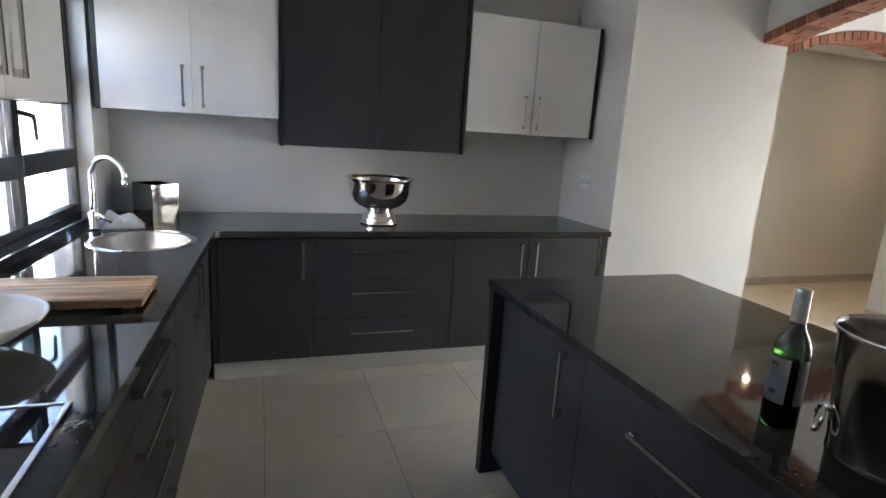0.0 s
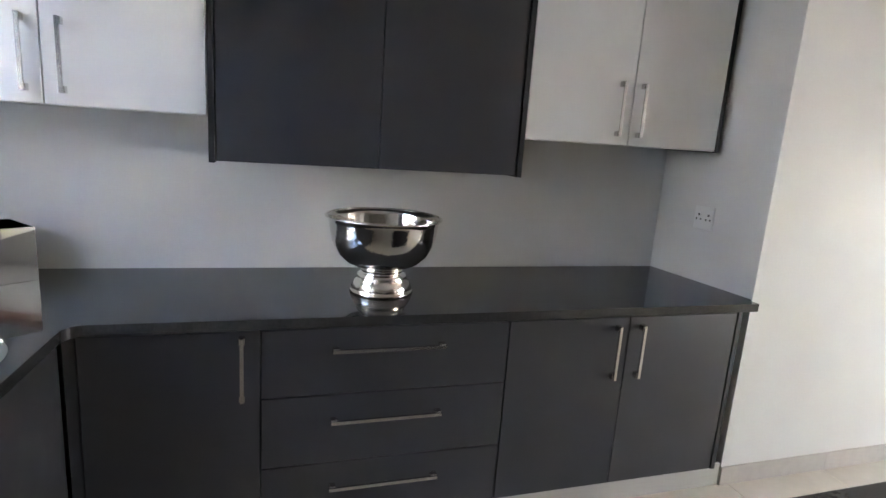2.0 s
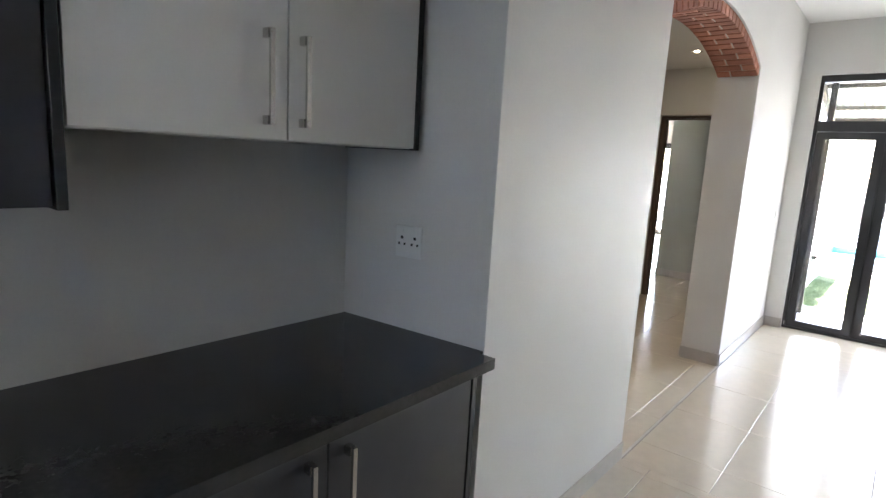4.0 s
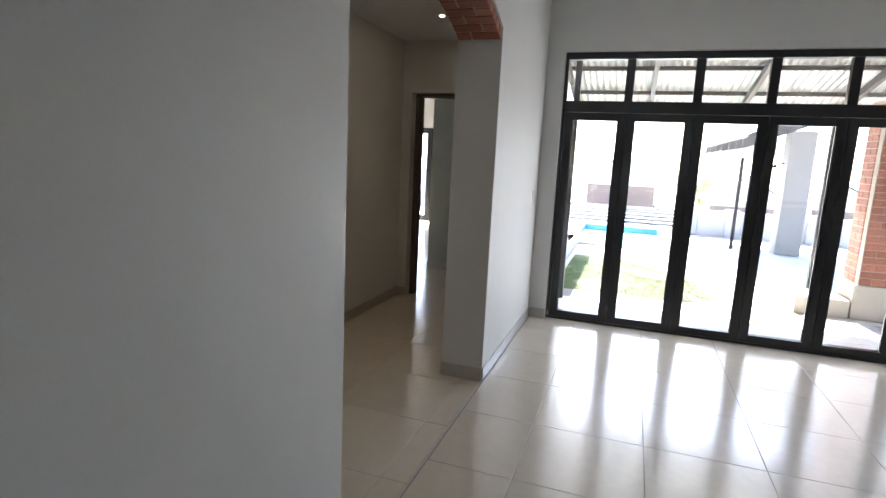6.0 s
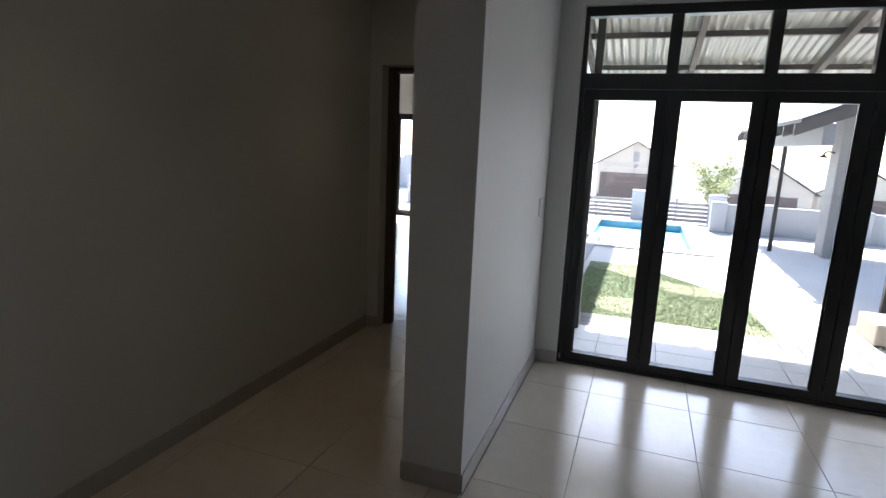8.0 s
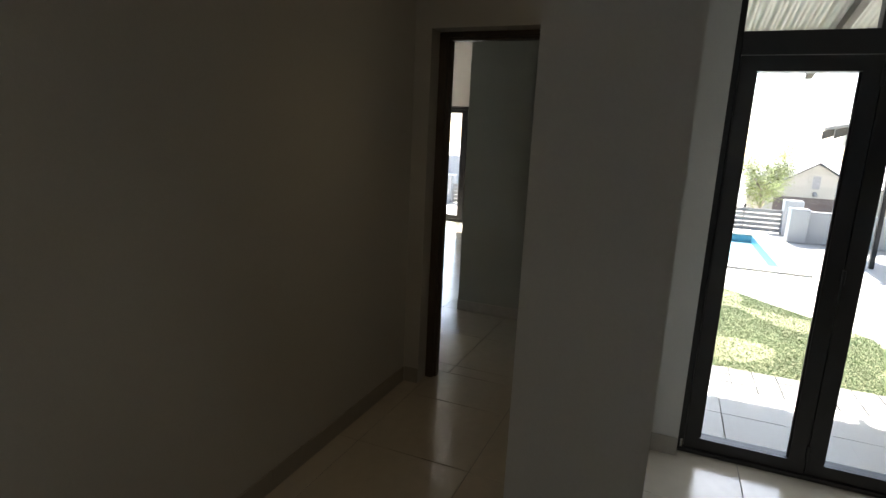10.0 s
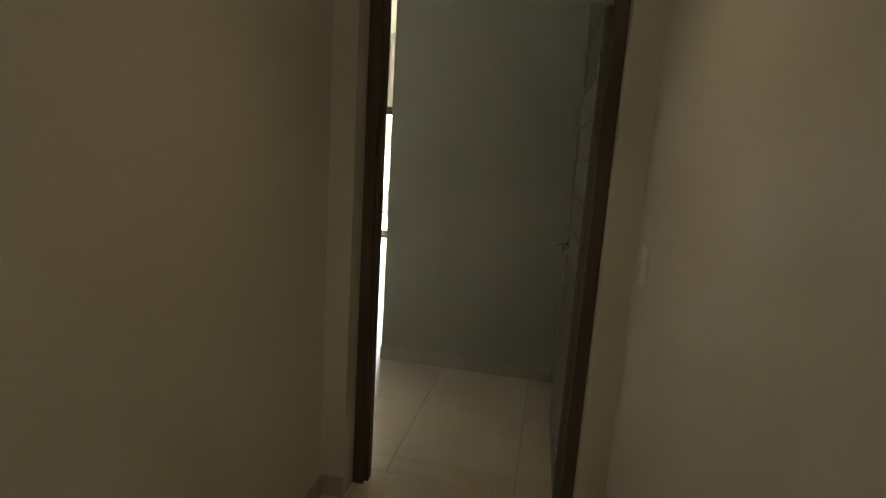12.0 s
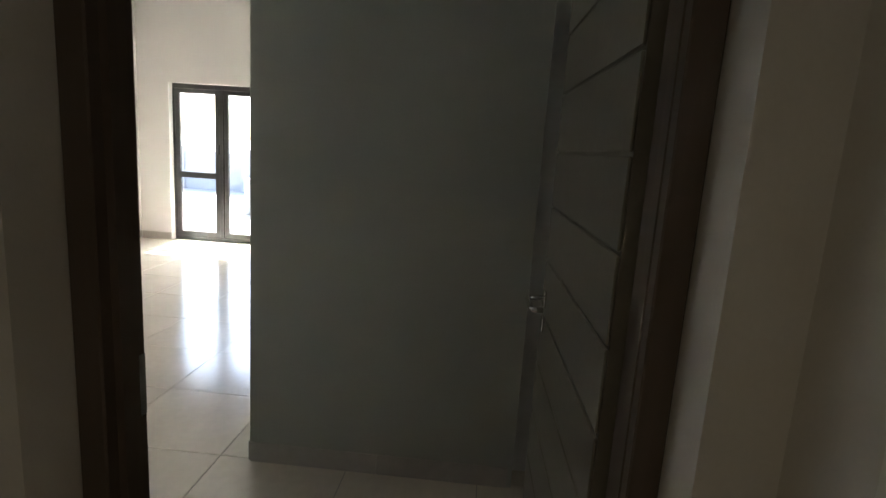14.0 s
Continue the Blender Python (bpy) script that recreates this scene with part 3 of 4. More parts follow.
part("side_panel", box(WX + 0.004, -0.617, 2.362, 2.382, UZ, UT, bevel=0.001, seg=1), CHAREDGE, u, "charcoal side panel")
for y0, y1, yh in ((1.48, 1.92, 1.86), (1.92, 2.36, 1.98), (0.6, 1.04, 0.98), (1.04, 1.48, 1.10)):
    front_x("door", y0, y1, UZ + 0.004, UT, -0.62, 1, WHITEBOARD, u, ("z_x", 1.60, 1.83, yh))
lean(u)

# ---- kitchen window ----
win = thing("window_1", (WX - 0.11, (WIN[0] + WIN[1]) / 2, WIN[2]), "black aluminium kitchen window with small panes", "window")
tagged(win, kind="structure")
wx0, wx1 = WX - 0.135, WX - 0.085
w0, w1, wz0, wz1 = WIN[0], WIN[1], WIN[2] + 0.002, WIN[3]
for e in ((wx0, wx1, w0, w1, wz0, wz0 + 0.045), (wx0, wx1, w0, WB, wz1 - 0.045, wz1), (wx0, wx1, WB, w1, WBZ - 0.045, WBZ), (wx0, wx1, w0, w0 + 0.045, wz0 + 0.045, wz1 - 0.045), (wx0, wx1, w1 - 0.045, w1, wz0 + 0.045, WBZ - 0.045)):
    part("window_frame", box(*e, bevel=0.003, seg=1), BLACKALU, win)
cols = [w0 + 0.045, 1.25, 1.83, WB, 3.03, w1 - 0.045]
for y in cols[1:-1]:
    part("mullion", box(wx0, wx1 + 0.004, y - 0.035, y + 0.035, wz0 + 0.045, (wz1 if y < WB else WBZ) - 0.045, bevel=0.003, seg=1), BLACKALU, win)
for y0, y1 in zip(cols, cols[1:]):
    rails = [1.265] + ([1.70] if y0 >= WB else [])
    zt = (WBZ if y0 >= WB else wz1) - 0.045
    y0, y1 = y0 + (0.035 if y0 > w0 + 0.1 else 0), y1 - (0.035 if y1 < w1 - 0.1 else 0)
    zs = [wz0 + 0.045]
    for zr in rails:
        part("rail", box(wx0, wx1 + 0.006, y0, y1, zr - 0.05, zr + 0.05, bevel=0.003, seg=1), BLACKALU, win)
        zs += [zr - 0.05, zr + 0.05]
    zs.append(zt)
    for z0, z1 in zip(zs[::2], zs[1::2]):
        g = part("pane", box(WX - 0.112, WX - 0.108, y0, y1, z0, z1), GLASS, win)
        g.visible_shadow = False
for y in (3.085, 1.885):
    hd = part("window_handle", tube([(wx1, y - 0.03, 1.50), (wx1 + 0.045, y - 0.03, 1.49), (wx1 + 0.05, y, 1.485), (wx1 + 0.05, y + 0.012, 1.46), (wx1 + 0.05, y + 0.02, 1.38)], [0.012, 0.012, 0.011, 0.009, 0.007], 10), BLACKALU, win, "", True)

lean(win)

# ---- island ----
isl = thing("kitchen_island", (1.41, 0.85, 0), "charcoal kitchen island with doors and drawers", "island")
part("end_panel", box(0.907, 1.895, 2.245, 2.29, 0.002, 0.879, bevel=0.001, seg=1), CHAREDGE, isl, "thick charcoal end panel")
part("end_panel", box(0.925, 1.885, -0.585, -0.545, 0.002, 0.879, bevel=0.001, seg=1), CHAREDGE, isl, "thick charcoal end panel")
part("carcass", boxes((0.975, 1.62, -0.545, 2.245, 0.10, 0.879)), CHAREDGE, isl)
part("plinth", boxes((1.02, 1.60, -0.545, 2.245, 0.002, 0.099)), CHAREDGE, isl)
part("back_panel", box(1.621, 1.64, -0.545, 2.245, 0.002, 0.879), CHAR, isl)
IX = 0.957
front_x("door", 1.60, 2.243, 0.10, Z1, IX, -1, CHAR, isl, ("z_x", 0.582, 0.822, 1.708))
for z0, z1, zh in ((0.10, 0.36, 0.27), (0.36, 0.62, 0.51), (0.62, Z1, 0.737)):
    front_x("drawer", 0.72, 1.60, z0, z1, IX, -1, CHAR, isl, ("y", 0.93, 1.328, zh))
front_x("door", 0.09, 0.72, 0.10, Z1, IX, -1, CHAR, isl, ("z_x", 0.628, 0.832, 0.65))
front_x("door", -0.543, 0.09, 0.10, Z1, IX, -1, CHAR, isl, ("z_x", 0.628, 0.832, 0.16))
solid("worktop", box(0.894, 1.903, -0.59, 2.314, 0.88, TOP, bevel=0.0025, seg=2), GRANITE, "polished black granite island worktop", "worktop")

isl.location += Vector((-0.01, 0.009, 0))

# ---- bottle and ice bucket ----
BOT = (1.095, 1.048, TOP)
BGLASS = glass_mat("green_glass", (0.06, 0.18, 0.035), 0.02)
LABEL = surf("paper_label", (0.72, 0.74, 0.78), 0.6, grain=0.03)
INK = surf("label_ink", (0.12, 0.12, 0.14), 0.6)
INKRED = surf("label_red", (0.35, 0.14, 0.12), 0.6)
WINE = surf("red_wine", (0.012, 0.002, 0.003), 0.1)
FOIL = surf("foil_capsule", (0.55, 0.53, 0.53), 0.35, metal=0.7, grain=0.1, grain_scale=90)
bo = thing("wine_bottle", BOT, "green glass wine bottle with a white label and silver capsule", "bottle")
part("glass_body", lathe([(0.001, 0.006), (0.03, 0.002), (0.036, 0.0), (0.0385, 0.006), (0.0385, 0.17), (0.036, 0.195), (0.028, 0.218), (0.018, 0.235), (0.0155, 0.25), (0.0148, 0.315), (0.001, 0.316)], BOT, 48), BGLASS, bo, "green glass", True)
part("wine", lathe([(0.001, 0.008), (0.036, 0.008), (0.0382, 0.012), (0.0382, 0.166), (0.001, 0.166)], BOT, 40), WINE, bo, "dark wine", True)
part("capsule", lathe([(0.0165, 0.25), (0.0168, 0.252), (0.0158, 0.31), (0.0165, 0.316), (0.0165, 0.323), (0.0145, 0.326), (0.001, 0.326)], BOT, 40), FOIL, bo, "silver capsule", True)


def wrap(z0, z1, a0, a1, r):
    bm = bmesh.new()
    n = 20
    lo = [bm.verts.new((BOT[0] + r * math.cos(a0 + (a1 - a0) * k / n), BOT[1] + r * math.sin(a0 + (a1 - a0) * k / n), TOP + z0)) for k in range(n + 1)]
    hi = [bm.verts.new((v.co.x, v.co.y, TOP + z1)) for v in lo]
    for k in range(n):
        bm.faces.new((lo[k], lo[k + 1], hi[k + 1], hi[k]))
    bmesh.ops.solidify(bm, geom=bm.faces[:], thickness=-0.0004)
    return bm


A0 = radians(128)
lab = part("label", wrap(0.062, 0.168, A0, A0 + radians(95), 0.0388), LABEL, bo, "white paper label", True)
part("emblem", wrap(0.148, 0.156, A0 + 0.55, A0 + 1.05, 0.0396), INKRED, lab)
for k in range(6):
    part("text_line", wrap(0.122 + 0.0045 * k, 0.1235 + 0.0045 * k, A0 + 0.58, A0 + 0.98 + 0.06 * math.sin(k * 1.7), 0.0396), INK, lab)
part("emblem", wrap(0.082, 0.092, A0 + 0.7, A0 + 1.1, 0.0396), INK, lab)
part("label", wrap(0.062, 0.168, A0 + radians(120), A0 + radians(215), 0.0388), LABEL, bo, "white paper label", True)
BUCKET = surf("worn_bucket_steel", (0.50, 0.47, 0.44), 0.14, metal=1.0, grain=0.12, grain_scale=30, blotch=0.12, blotch_scale=14, rough_var=0.05)
IB = (1.068, 0.80, TOP)
ib = thing("ice_bucket", IB, "polished steel ice bucket with ring handles", "ice bucket")
part("body", lathe([(0.001, 0.0068), (0.085, 0.0034), (0.095, 0.0), (0.098, 0.0068), (0.098, 0.057), (0.101, 0.0616), (0.101, 0.0707), (0.099, 0.0752), (0.112, 0.228), (0.120, 0.2987), (0.127, 0.3055), (0.124, 0.3112), (0.117, 0.3032), (0.108, 0.228), (0.094, 0.0684), (0.001, 0.057)], IB, 72), BUCKET, ib, "", True)
for sx in (1, -1):
    hx = Vector((-0.72 * sx, 0.69 * sx, 0))
    sd = hx.cross(Vector((0, 0, 1)))
    knob = Vector(IB) + hx * 0.104 + Vector((0, 0, 0.145))
    part("lug", tube([knob - hx * 0.006, knob + hx * 0.012], 0.009, 12), CHROME, ib, "", True)
    ring = [knob + hx * (0.012 + 0.010 * (1 - math.cos(2 * math.pi * k / 24)) / 2) + sd * 0.026 * math.sin(2 * math.pi * k / 24) - Vector((0, 0, 0.026 - 0.026 * math.cos(2 * math.pi * k / 24))) for k in range(25)]
    part("ring_handle", tube(ring, 0.0035, 8), CHROME, ib, "", True)


# ---- sockets and switches ----
def plate(name, at, axis, w, hgt, label, rockers=1, holes=False):
    """A moulded wall plate. axis: the way it faces, '-x', '-y' or '+y'."""
    x, y, z = at
    t_ = thing(name, at, label, "socket" if holes else "switch")

    def along(u0, u1, d0, d1, z0, z1):
        if axis == "-x":
            return (x - d1, x - d0, y + u0, y + u1, z + z0, z + z1)
        if axis == "-y":
            return (x + u0, x + u1, y - d1, y - d0, z + z0, z + z1)
        return (x + u0, x + u1, y + d0, y + d1, z + z0, z + z1)

    part("plate", box(*along(-w / 2, w / 2, 0, 0.008, -hgt / 2, hgt / 2), bevel=0.003, seg=2), PLASTIC, t_)
    if holes:
        for cx in (-w / 4, w / 4):
            for dx, dz, r in ((0, 0.014, 0.005), (-0.012, -0.008, 0.004), (0.012, -0.008, 0.004)):
                part("pin_hole", box(*along(cx + dx - r, cx + dx + r, 0.008, 0.0086, dz - r, dz + r)), DARKHOLE, t_)
            part("rocker", box(*along(cx - 0.006, cx + 0.006, 0.008, 0.011, 0.028, 0.046), bevel=0.001, seg=1), PLASTIC, t_)
    else:
        for k in range(rockers):
            u0 = -w / 2 + w * (k + 0.5) / rockers
            part("rocker", box(*along(u0 - 0.011, u0 + 0.011, 0.008, 0.0125, -0.02, 0.02), bevel=0.0015, seg=1), PLASTIC, t_)
    return t_


socket = plate("wall_socket", (AX + 0.028, 3.782, 1.228), "-x", 0.11, 0.11, "white double socket on the alcove wall", holes=True)
socket.rotation_euler[2] = radians(5.7)
plate("light_switch", (7.05, WY, 1.165), "-y", 0.075, 0.125, "narrow white light switch on the wall near the folding doors")
plate("light_switch", (7.18, WY + WT, 1.172), "+y", 0.09, 0.125, "white light switch on the passage wall by the door", rockers=1)


# ---- folding doors ----
fd = thing("folding_door", (FX, 1.6, 0), "closed black aluminium folding door with tall glass panels and a row of top lights", "folding door")
f0, f1 = FX - 0.035, FX + 0.035
for nm, e in (("head", (f0 - 0.01, f1 + 0.01, F0, F1, 2.415, FZ)), ("sill_track", (f0 - 0.015, f1 + 0.015, F0, F1, 0.001, 0.022)), ("transom", (f0 - 0.008, f1 + 0.008, F0 + 0.03, F1 - 0.03, 1.955, 2.055)),
              ("jamb", (f0 - 0.01, f1 + 0.01, F1 - 0.03, F1, 0.022, 2.415)), ("jamb", (f0 - 0.01, f1 + 0.01, F0, F0 + 0.03, 0.022, 2.415))):
    part(nm, box(*e, bevel=0.003, seg=1), BLACKALU, fd)
edges = [F1 - 0.03, 2.732, 2.172, 1.612, 1.052, 0.492, F0 + 0.03]
for k, (y1, y0) in enumerate(zip(edges, edges[1:])):
    leaf = part("door_panel", joined(boxes((f0, f1, y0 + 0.003, y0 + 0.07, 0.024, 1.952), (f0, f1, y1 - 0.07, y1 - 0.003, 0.024, 1.952)),
                boxes((f0, f1, y0 + 0.07, y1 - 0.07, 0.024, 0.085), (f0, f1, y0 + 0.07, y1 - 0.07, 1.885, 1.952))), BLACKALU, fd)
    for e in ((f0 + 0.018, f0 + 0.023, y0 + 0.07, y0 + 0.079, 0.085, 1.885), (f0 + 0.018, f0 + 0.023, y1 - 0.079, y1 - 0.07, 0.085, 1.885)):
        part("bead", box(*e), BLACKALU, leaf)
    g = part("pane", box(FX - 0.003, FX + 0.003, y0 + 0.068, y1 - 0.068, 0.083, 1.887), GLASS, leaf)
    g.visible_shadow = False
    g = part("top_pane", box(FX - 0.003, FX + 0.003, y0 + 0.03, y1 - 0.03, 2.05, 2.42), GLASS, fd)
    g.visible_shadow = False
    if k:
        part("gasket", box(FX - 0.012, FX + 0.012, y1 - 0.0028, y1 + 0.0028, 0.024, 1.953), DARKHOLE, fd)
        part("mullion", box(f0, f1, y1 - 0.036, y1 + 0.036, 2.055, 2.415, bevel=0.002, seg=1), BLACKALU, fd)
        if k % 2:
            for zh in (0.14, 1.0, 1.86):
                part("hinge", tube([(f0 - 0.008, y1, zh - 0.035), (f0 - 0.008, y1, zh + 0.035)], 0.009, 10), BLACKALU, fd)
for yg in (F1 - 0.03, F0 + 0.03):
    part("gasket", box(FX - 0.012, FX + 0.012, yg - 0.0028, yg + 0.0028, 0.024, 1.953), DARKHOLE, fd)
part("floor_bolt", tube([(f0 - 0.012, F1 - 0.02, 0.03), (f0 - 0.012, F1 - 0.02, 0.075)], 0.008, 8), STEEL, fd)

# ---- bedroom door ----
fr = thing("door_frame", (FR, 4.33, 0), "dark stained wooden door frame in the passage end wall", "door frame")
part("jamb", box(FR, EX + 0.225, DY0 - FW + 0.001, DY0, 0.001, DZ, bevel=0.003, seg=1), DARKWOOD, fr)
part("jamb", box(FR, EX + 0.225, DY1, DY1 + FW - 0.001, 0.001, DZ, bevel=0.003, seg=1), DARKWOOD, fr)
part("head", box(FR, EX + 0.225, DY0 - FW + 0.001, DY1 + FW - 0.001, DZ, DZ + 0.029, bevel=0.003, seg=1), DARKWOOD, fr)
part("stop", box(FR + 0.03, FR + 0.06, DY0, DY0 + 0.003, 0.001, DZ), DARKWOOD, fr)
part("stop", box(FR + 0.03, FR + 0.075, DY1 - 0.014, DY1, 0.001, DZ), DARKWOOD, fr)
part("stop", box(FR + 0.03, FR + 0.075, DY0 + 0.003, DY1 - 0.014, DZ - 0.014, DZ), DARKWOOD, fr)
part("strike_plate", box(FR + 0.082, FR + 0.112, DY1 - 0.0015, DY1 + 0.001, 0.95, 1.07), STEEL, fr)
HX, HYY, LW = EX + 0.243, 3.892, 0.80
door = thing("door_1", (HX, HYY, 0.005), "open dark painted plank door with level grooves and a steel lever", "door")
tagged(door, kind="structure")
M = Matrix.Translation((HX, HYY, 0)) @ Matrix.Rotation(radians(1.5), 4, "Z")


def dpart(name, bm, mat, label="", parent=None, smooth=False):
    bmesh.ops.transform(bm, matrix=M, verts=bm.verts[:])
    return part(name, bm, mat, parent or door, label, smooth)


dpart("core", box(0.0, LW, 0.004, 0.036, 0.008, 2.068), DOORPAINT)
zz = [0.008, 0.14, 0.308, 0.476, 0.644, 0.812, 0.98, 1.148, 1.316, 1.484, 1.652, 1.82, 2.068]
for a, b in zip(zz, zz[1:]):
    dpart("plank", box(0.0005, LW - 0.0005, 0.036, 0.0425, a + 0.0028, b - 0.0028, bevel=0.0035, seg=1), DOORPAINT)
    dpart("plank", box(0.0005, LW - 0.0005, -0.0025, 0.004, a + 0.0028, b - 0.0028, bevel=0.0035, seg=1), DOORPAINT)
for sgn, y in ((1, 0.0425), (-1, -0.0025)):
    bm = tube([(LW - 0.06, y, 1.035), (LW - 0.06, y + sgn * 0.05, 1.035), (LW - 0.075, y + sgn * 0.056, 1.035), (LW - 0.175, y + sgn * 0.056, 1.033), (LW - 0.185, y + sgn * 0.050, 1.032), (LW - 0.186, y + sgn * 0.022, 1.032)], 0.0085, 12)
    dpart("lever", bm, CHROME, "shiny steel lever", None, True)
    dpart("rose", box(LW - 0.085, LW - 0.035, min(y, y + sgn * 0.006), max(y, y + sgn * 0.006), 1.01, 1.06, bevel=0.002, seg=1), STEEL)
    dpart("key_plate", box(LW - 0.08, LW - 0.04, min(y, y + sgn * 0.005), max(y, y + sgn * 0.005), 0.93, 0.975, bevel=0.002, seg=1), STEEL)
for zh in (0.22, 1.85):
    hg = dpart("hinge", tube([(-0.006, 0.044, zh - 0.05), (-0.006, 0.044, zh + 0.05)], 0.0065, 10), STEEL, "", None, True)
    part("hinge_leaf", box(EX + 0.190, EX + 0.2245, DY0, DY0 + 0.002, zh - 0.05, zh + 0.05), STEEL, fr, "steel hinge plate")
    for q in (-0.035, 0, 0.035):
        part("screw", box(EX + 0.203, EX + 0.210, DY0 + 0.002, DY0 + 0.0026, zh + q - 0.0035, zh + q + 0.0035), DARKHOLE, fr)

# ---- passage downlights ----
LAMP = lamp_mat("lamp_glow", (1.0, 0.80, 0.55), 14.0)


def downlight(x, y):
    t_ = thing("downlight", (x, y, HC), "small lit recessed downlight in the white ceiling", "downlight", "passage downlights")
    part("ring", lathe([(0.0222, 0.0), (0.030, -0.002), (0.036, -0.004), (0.046, -0.005), (0.05, 0.0)], (x, y, HC - 0.001), 32), STEEL, t_, "", True)
    part("bulb", lathe([(0.001, -0.0022), (0.018, -0.002), (0.022, -0.001)], (x, y, HC - 0.001), 24), LAMP, t_, "glowing lamp")
    l_ = new("downlight_beam", bpy.data.lights.new("downlight_beam", "SPOT"))
    l_.data.energy, l_.data.color, l_.data.spot_size, l_.data.spot_blend, l_.data.shadow_soft_size = 0.66, (1.0, 0.76, 0.46), radians(98), 0.85, 0.03
    l_.location = (x, y, HC - 0.012)


for lx in (4.72, 6.50):
    downlight(lx, 4.21)

# ---- bedroom glass doors ----
gd = thing("glass_door", (GX, 7.0, 0), "black aluminium double glass door with side light, closed", "glass door")
g0, g1 = GX - 0.03, GX + 0.03
ys = [G1, 7.745, 7.05, G0]
for e in ((g0, g1, G0, G1, 0.001, 0.05), (g0, g1, G0, G1, GZ - 0.06, GZ), *[(g0, g1, y - 0.03, y + 0.03, 0.05, GZ - 0.06) for y in ys]):
    part("frame_bar", box(*e, bevel=0.003, seg=1), BLACKALU, gd)
for k, (y1, y0) in enumerate(zip(ys, ys[1:])):
    lf = part("door_panel", boxes((g0 + 0.008, g1 - 0.008, y0 + 0.032, y0 + 0.09, 0.052, GZ - 0.062), (g0 + 0.008, g1 - 0.008, y1 - 0.09, y1 - 0.032, 0.052, GZ - 0.062),
              (g0 + 0.008, g1 - 0.008, y0 + 0.09, y1 - 0.09, 0.052, 0.12), (g0 + 0.008, g1 - 0.008, y0 + 0.09, y1 - 0.09, GZ - 0.12, GZ - 0.062), *([(g0 + 0.008, g1 - 0.008, y0 + 0.09, y1 - 0.09, 0.86, 0.94)] if k == 0 else [])), BLACKALU, gd)
    p_ = part("pane", box(GX - 0.003, GX + 0.003, y0 + 0.088, y1 - 0.088, 0.118, GZ - 0.118), GLASS, lf)
    p_.visible_shadow = False
part("hinge", tube([(g0 - 0.005, 7.785, 1.7), (g0 - 0.005, 7.785, 1.82)], 0.014, 10), BLACKALU, gd)
part("hinge", tube([(g0 - 0.005, 7.785, 1.2), (g0 - 0.005, 7.785, 1.32)], 0.014, 10), BLACKALU, gd)


# ---- skirting tiles ----
def skirting(name, runs, label):
    """Tile skirting: one piece per tile along each run (axis, from, to, face, out)."""
    holder = tagged(new(name), label, "skirting", kind="structure")
    for axis, a0, a1, face, out in runs:
        n = max(1, round(abs(a1 - a0) / 0.6))
        for k in range(n):
            p, q = a0 + (a1 - a0) * k / n, a0 + (a1 - a0) * (k + 1) / n
            p, q = min(p, q) + 0.001, max(p, q) - 0.001
            e = (p, q, face, face + out * 0.009, 0.0, 0.095) if axis == "x" else (face, face + out * 0.009, p, q, 0.0, 0.095)
            part("skirting_tile", box(*e, bevel=0.0015, seg=1), SKIRT, holder)


skirting("baseboard", [("x", AF, J0, WY, -1), ("x", J1, FX - 0.11, WY, -1), ("y", WY, WY + WT, J1, -1), ("y", WY, WY + WT, J0, 1), ("x", J1, EX - 0.01, WY + WT, 1), ("x", 2.4, EX - 0.01, HY, -1),
         ("x", 2.5, J0, WY + WT, 1), ("y", WY + WT + 0.01, DY0 - FW, EX, -1), ("y", DY1 + FW, HY - 0.01, EX, -1), ("y", F1, WY - 0.01, FX - 0.1, -1), ("y", 3.97, BWY, BX, -1), ("x", BX, 12.2, BWY, 1),
         ("x", EX + 0.25, GX - 0.13, RY, -1), ("y", G1, RY - 0.01, GX - 0.12, -1), ("x", EX + 0.25, BX, 3.66, 1), ("y", SY, F0, FX - 0.1, -1), ("y", SY, KA0, KX1, 1), ("y", SY, KA0, KX0, -1), ("y", DY1 + FW, RY - 0.01, EX + 0.24, 1)],
         "beige tile skirting along the walls")

# ---- outside: ground, paving, lawn, pool ----
PAVE = surf("pale_paving", (0.62, 0.59, 0.545), 0.85, grain=0.10, grain_scale=30, blotch=0.12, blotch_scale=0.7, bump=0.3, bump_scale=40)
PAVER = surf("grey_paver", (0.30, 0.30, 0.31), 0.85, grain=0.15, grain_scale=60, piece=0.15, bump=0.4, bump_scale=80)
TURF = surf("turf_soil", (0.36, 0.36, 0.21), 0.95, grain=0.15, grain_scale=25, blotch=0.25, blotch_scale=1.4)
BLADE = surf("grass_blade", (0.19, 0.27, 0.14), 0.85, grain=0.10, grain_scale=8, blotch=0.22, blotch_scale=1.1)
WATER = surf("pool_water", (0.42, 0.66, 0.70), 0.04, blotch=0.08, blotch_scale=1.2, bump=0.25, bump_scale=5)
POOLTILE = surf("pool_tile", (0.10, 0.32, 0.44), 0.3, grain=0.15, grain_scale=12)
COPING = surf("pale_coping", (0.62, 0.60, 0.56), 0.7, grain=0.06)
GREYWALL = surf("grey_outdoor_plaster", (0.40, 0.41, 0.43), 0.8, grain=0.05, blotch=0.06, bump=0.3, bump_scale=60)
GREYTRIM = surf("grey_slat_paint", (0.29, 0.28, 0.27), 0.6, grain=0.05)
SHEET = surf("corrugated_steel", (0.46, 0.45, 0.41), 0.42, metal=0.25, grain=0.05, blotch=0.08, blotch_scale=2.0)
BEAM = surf("grey_timber", (0.13, 0.115, 0.10), 0.7, grain=0.2, grain_scale=25, stretch=(0.2, 0.2, 1))
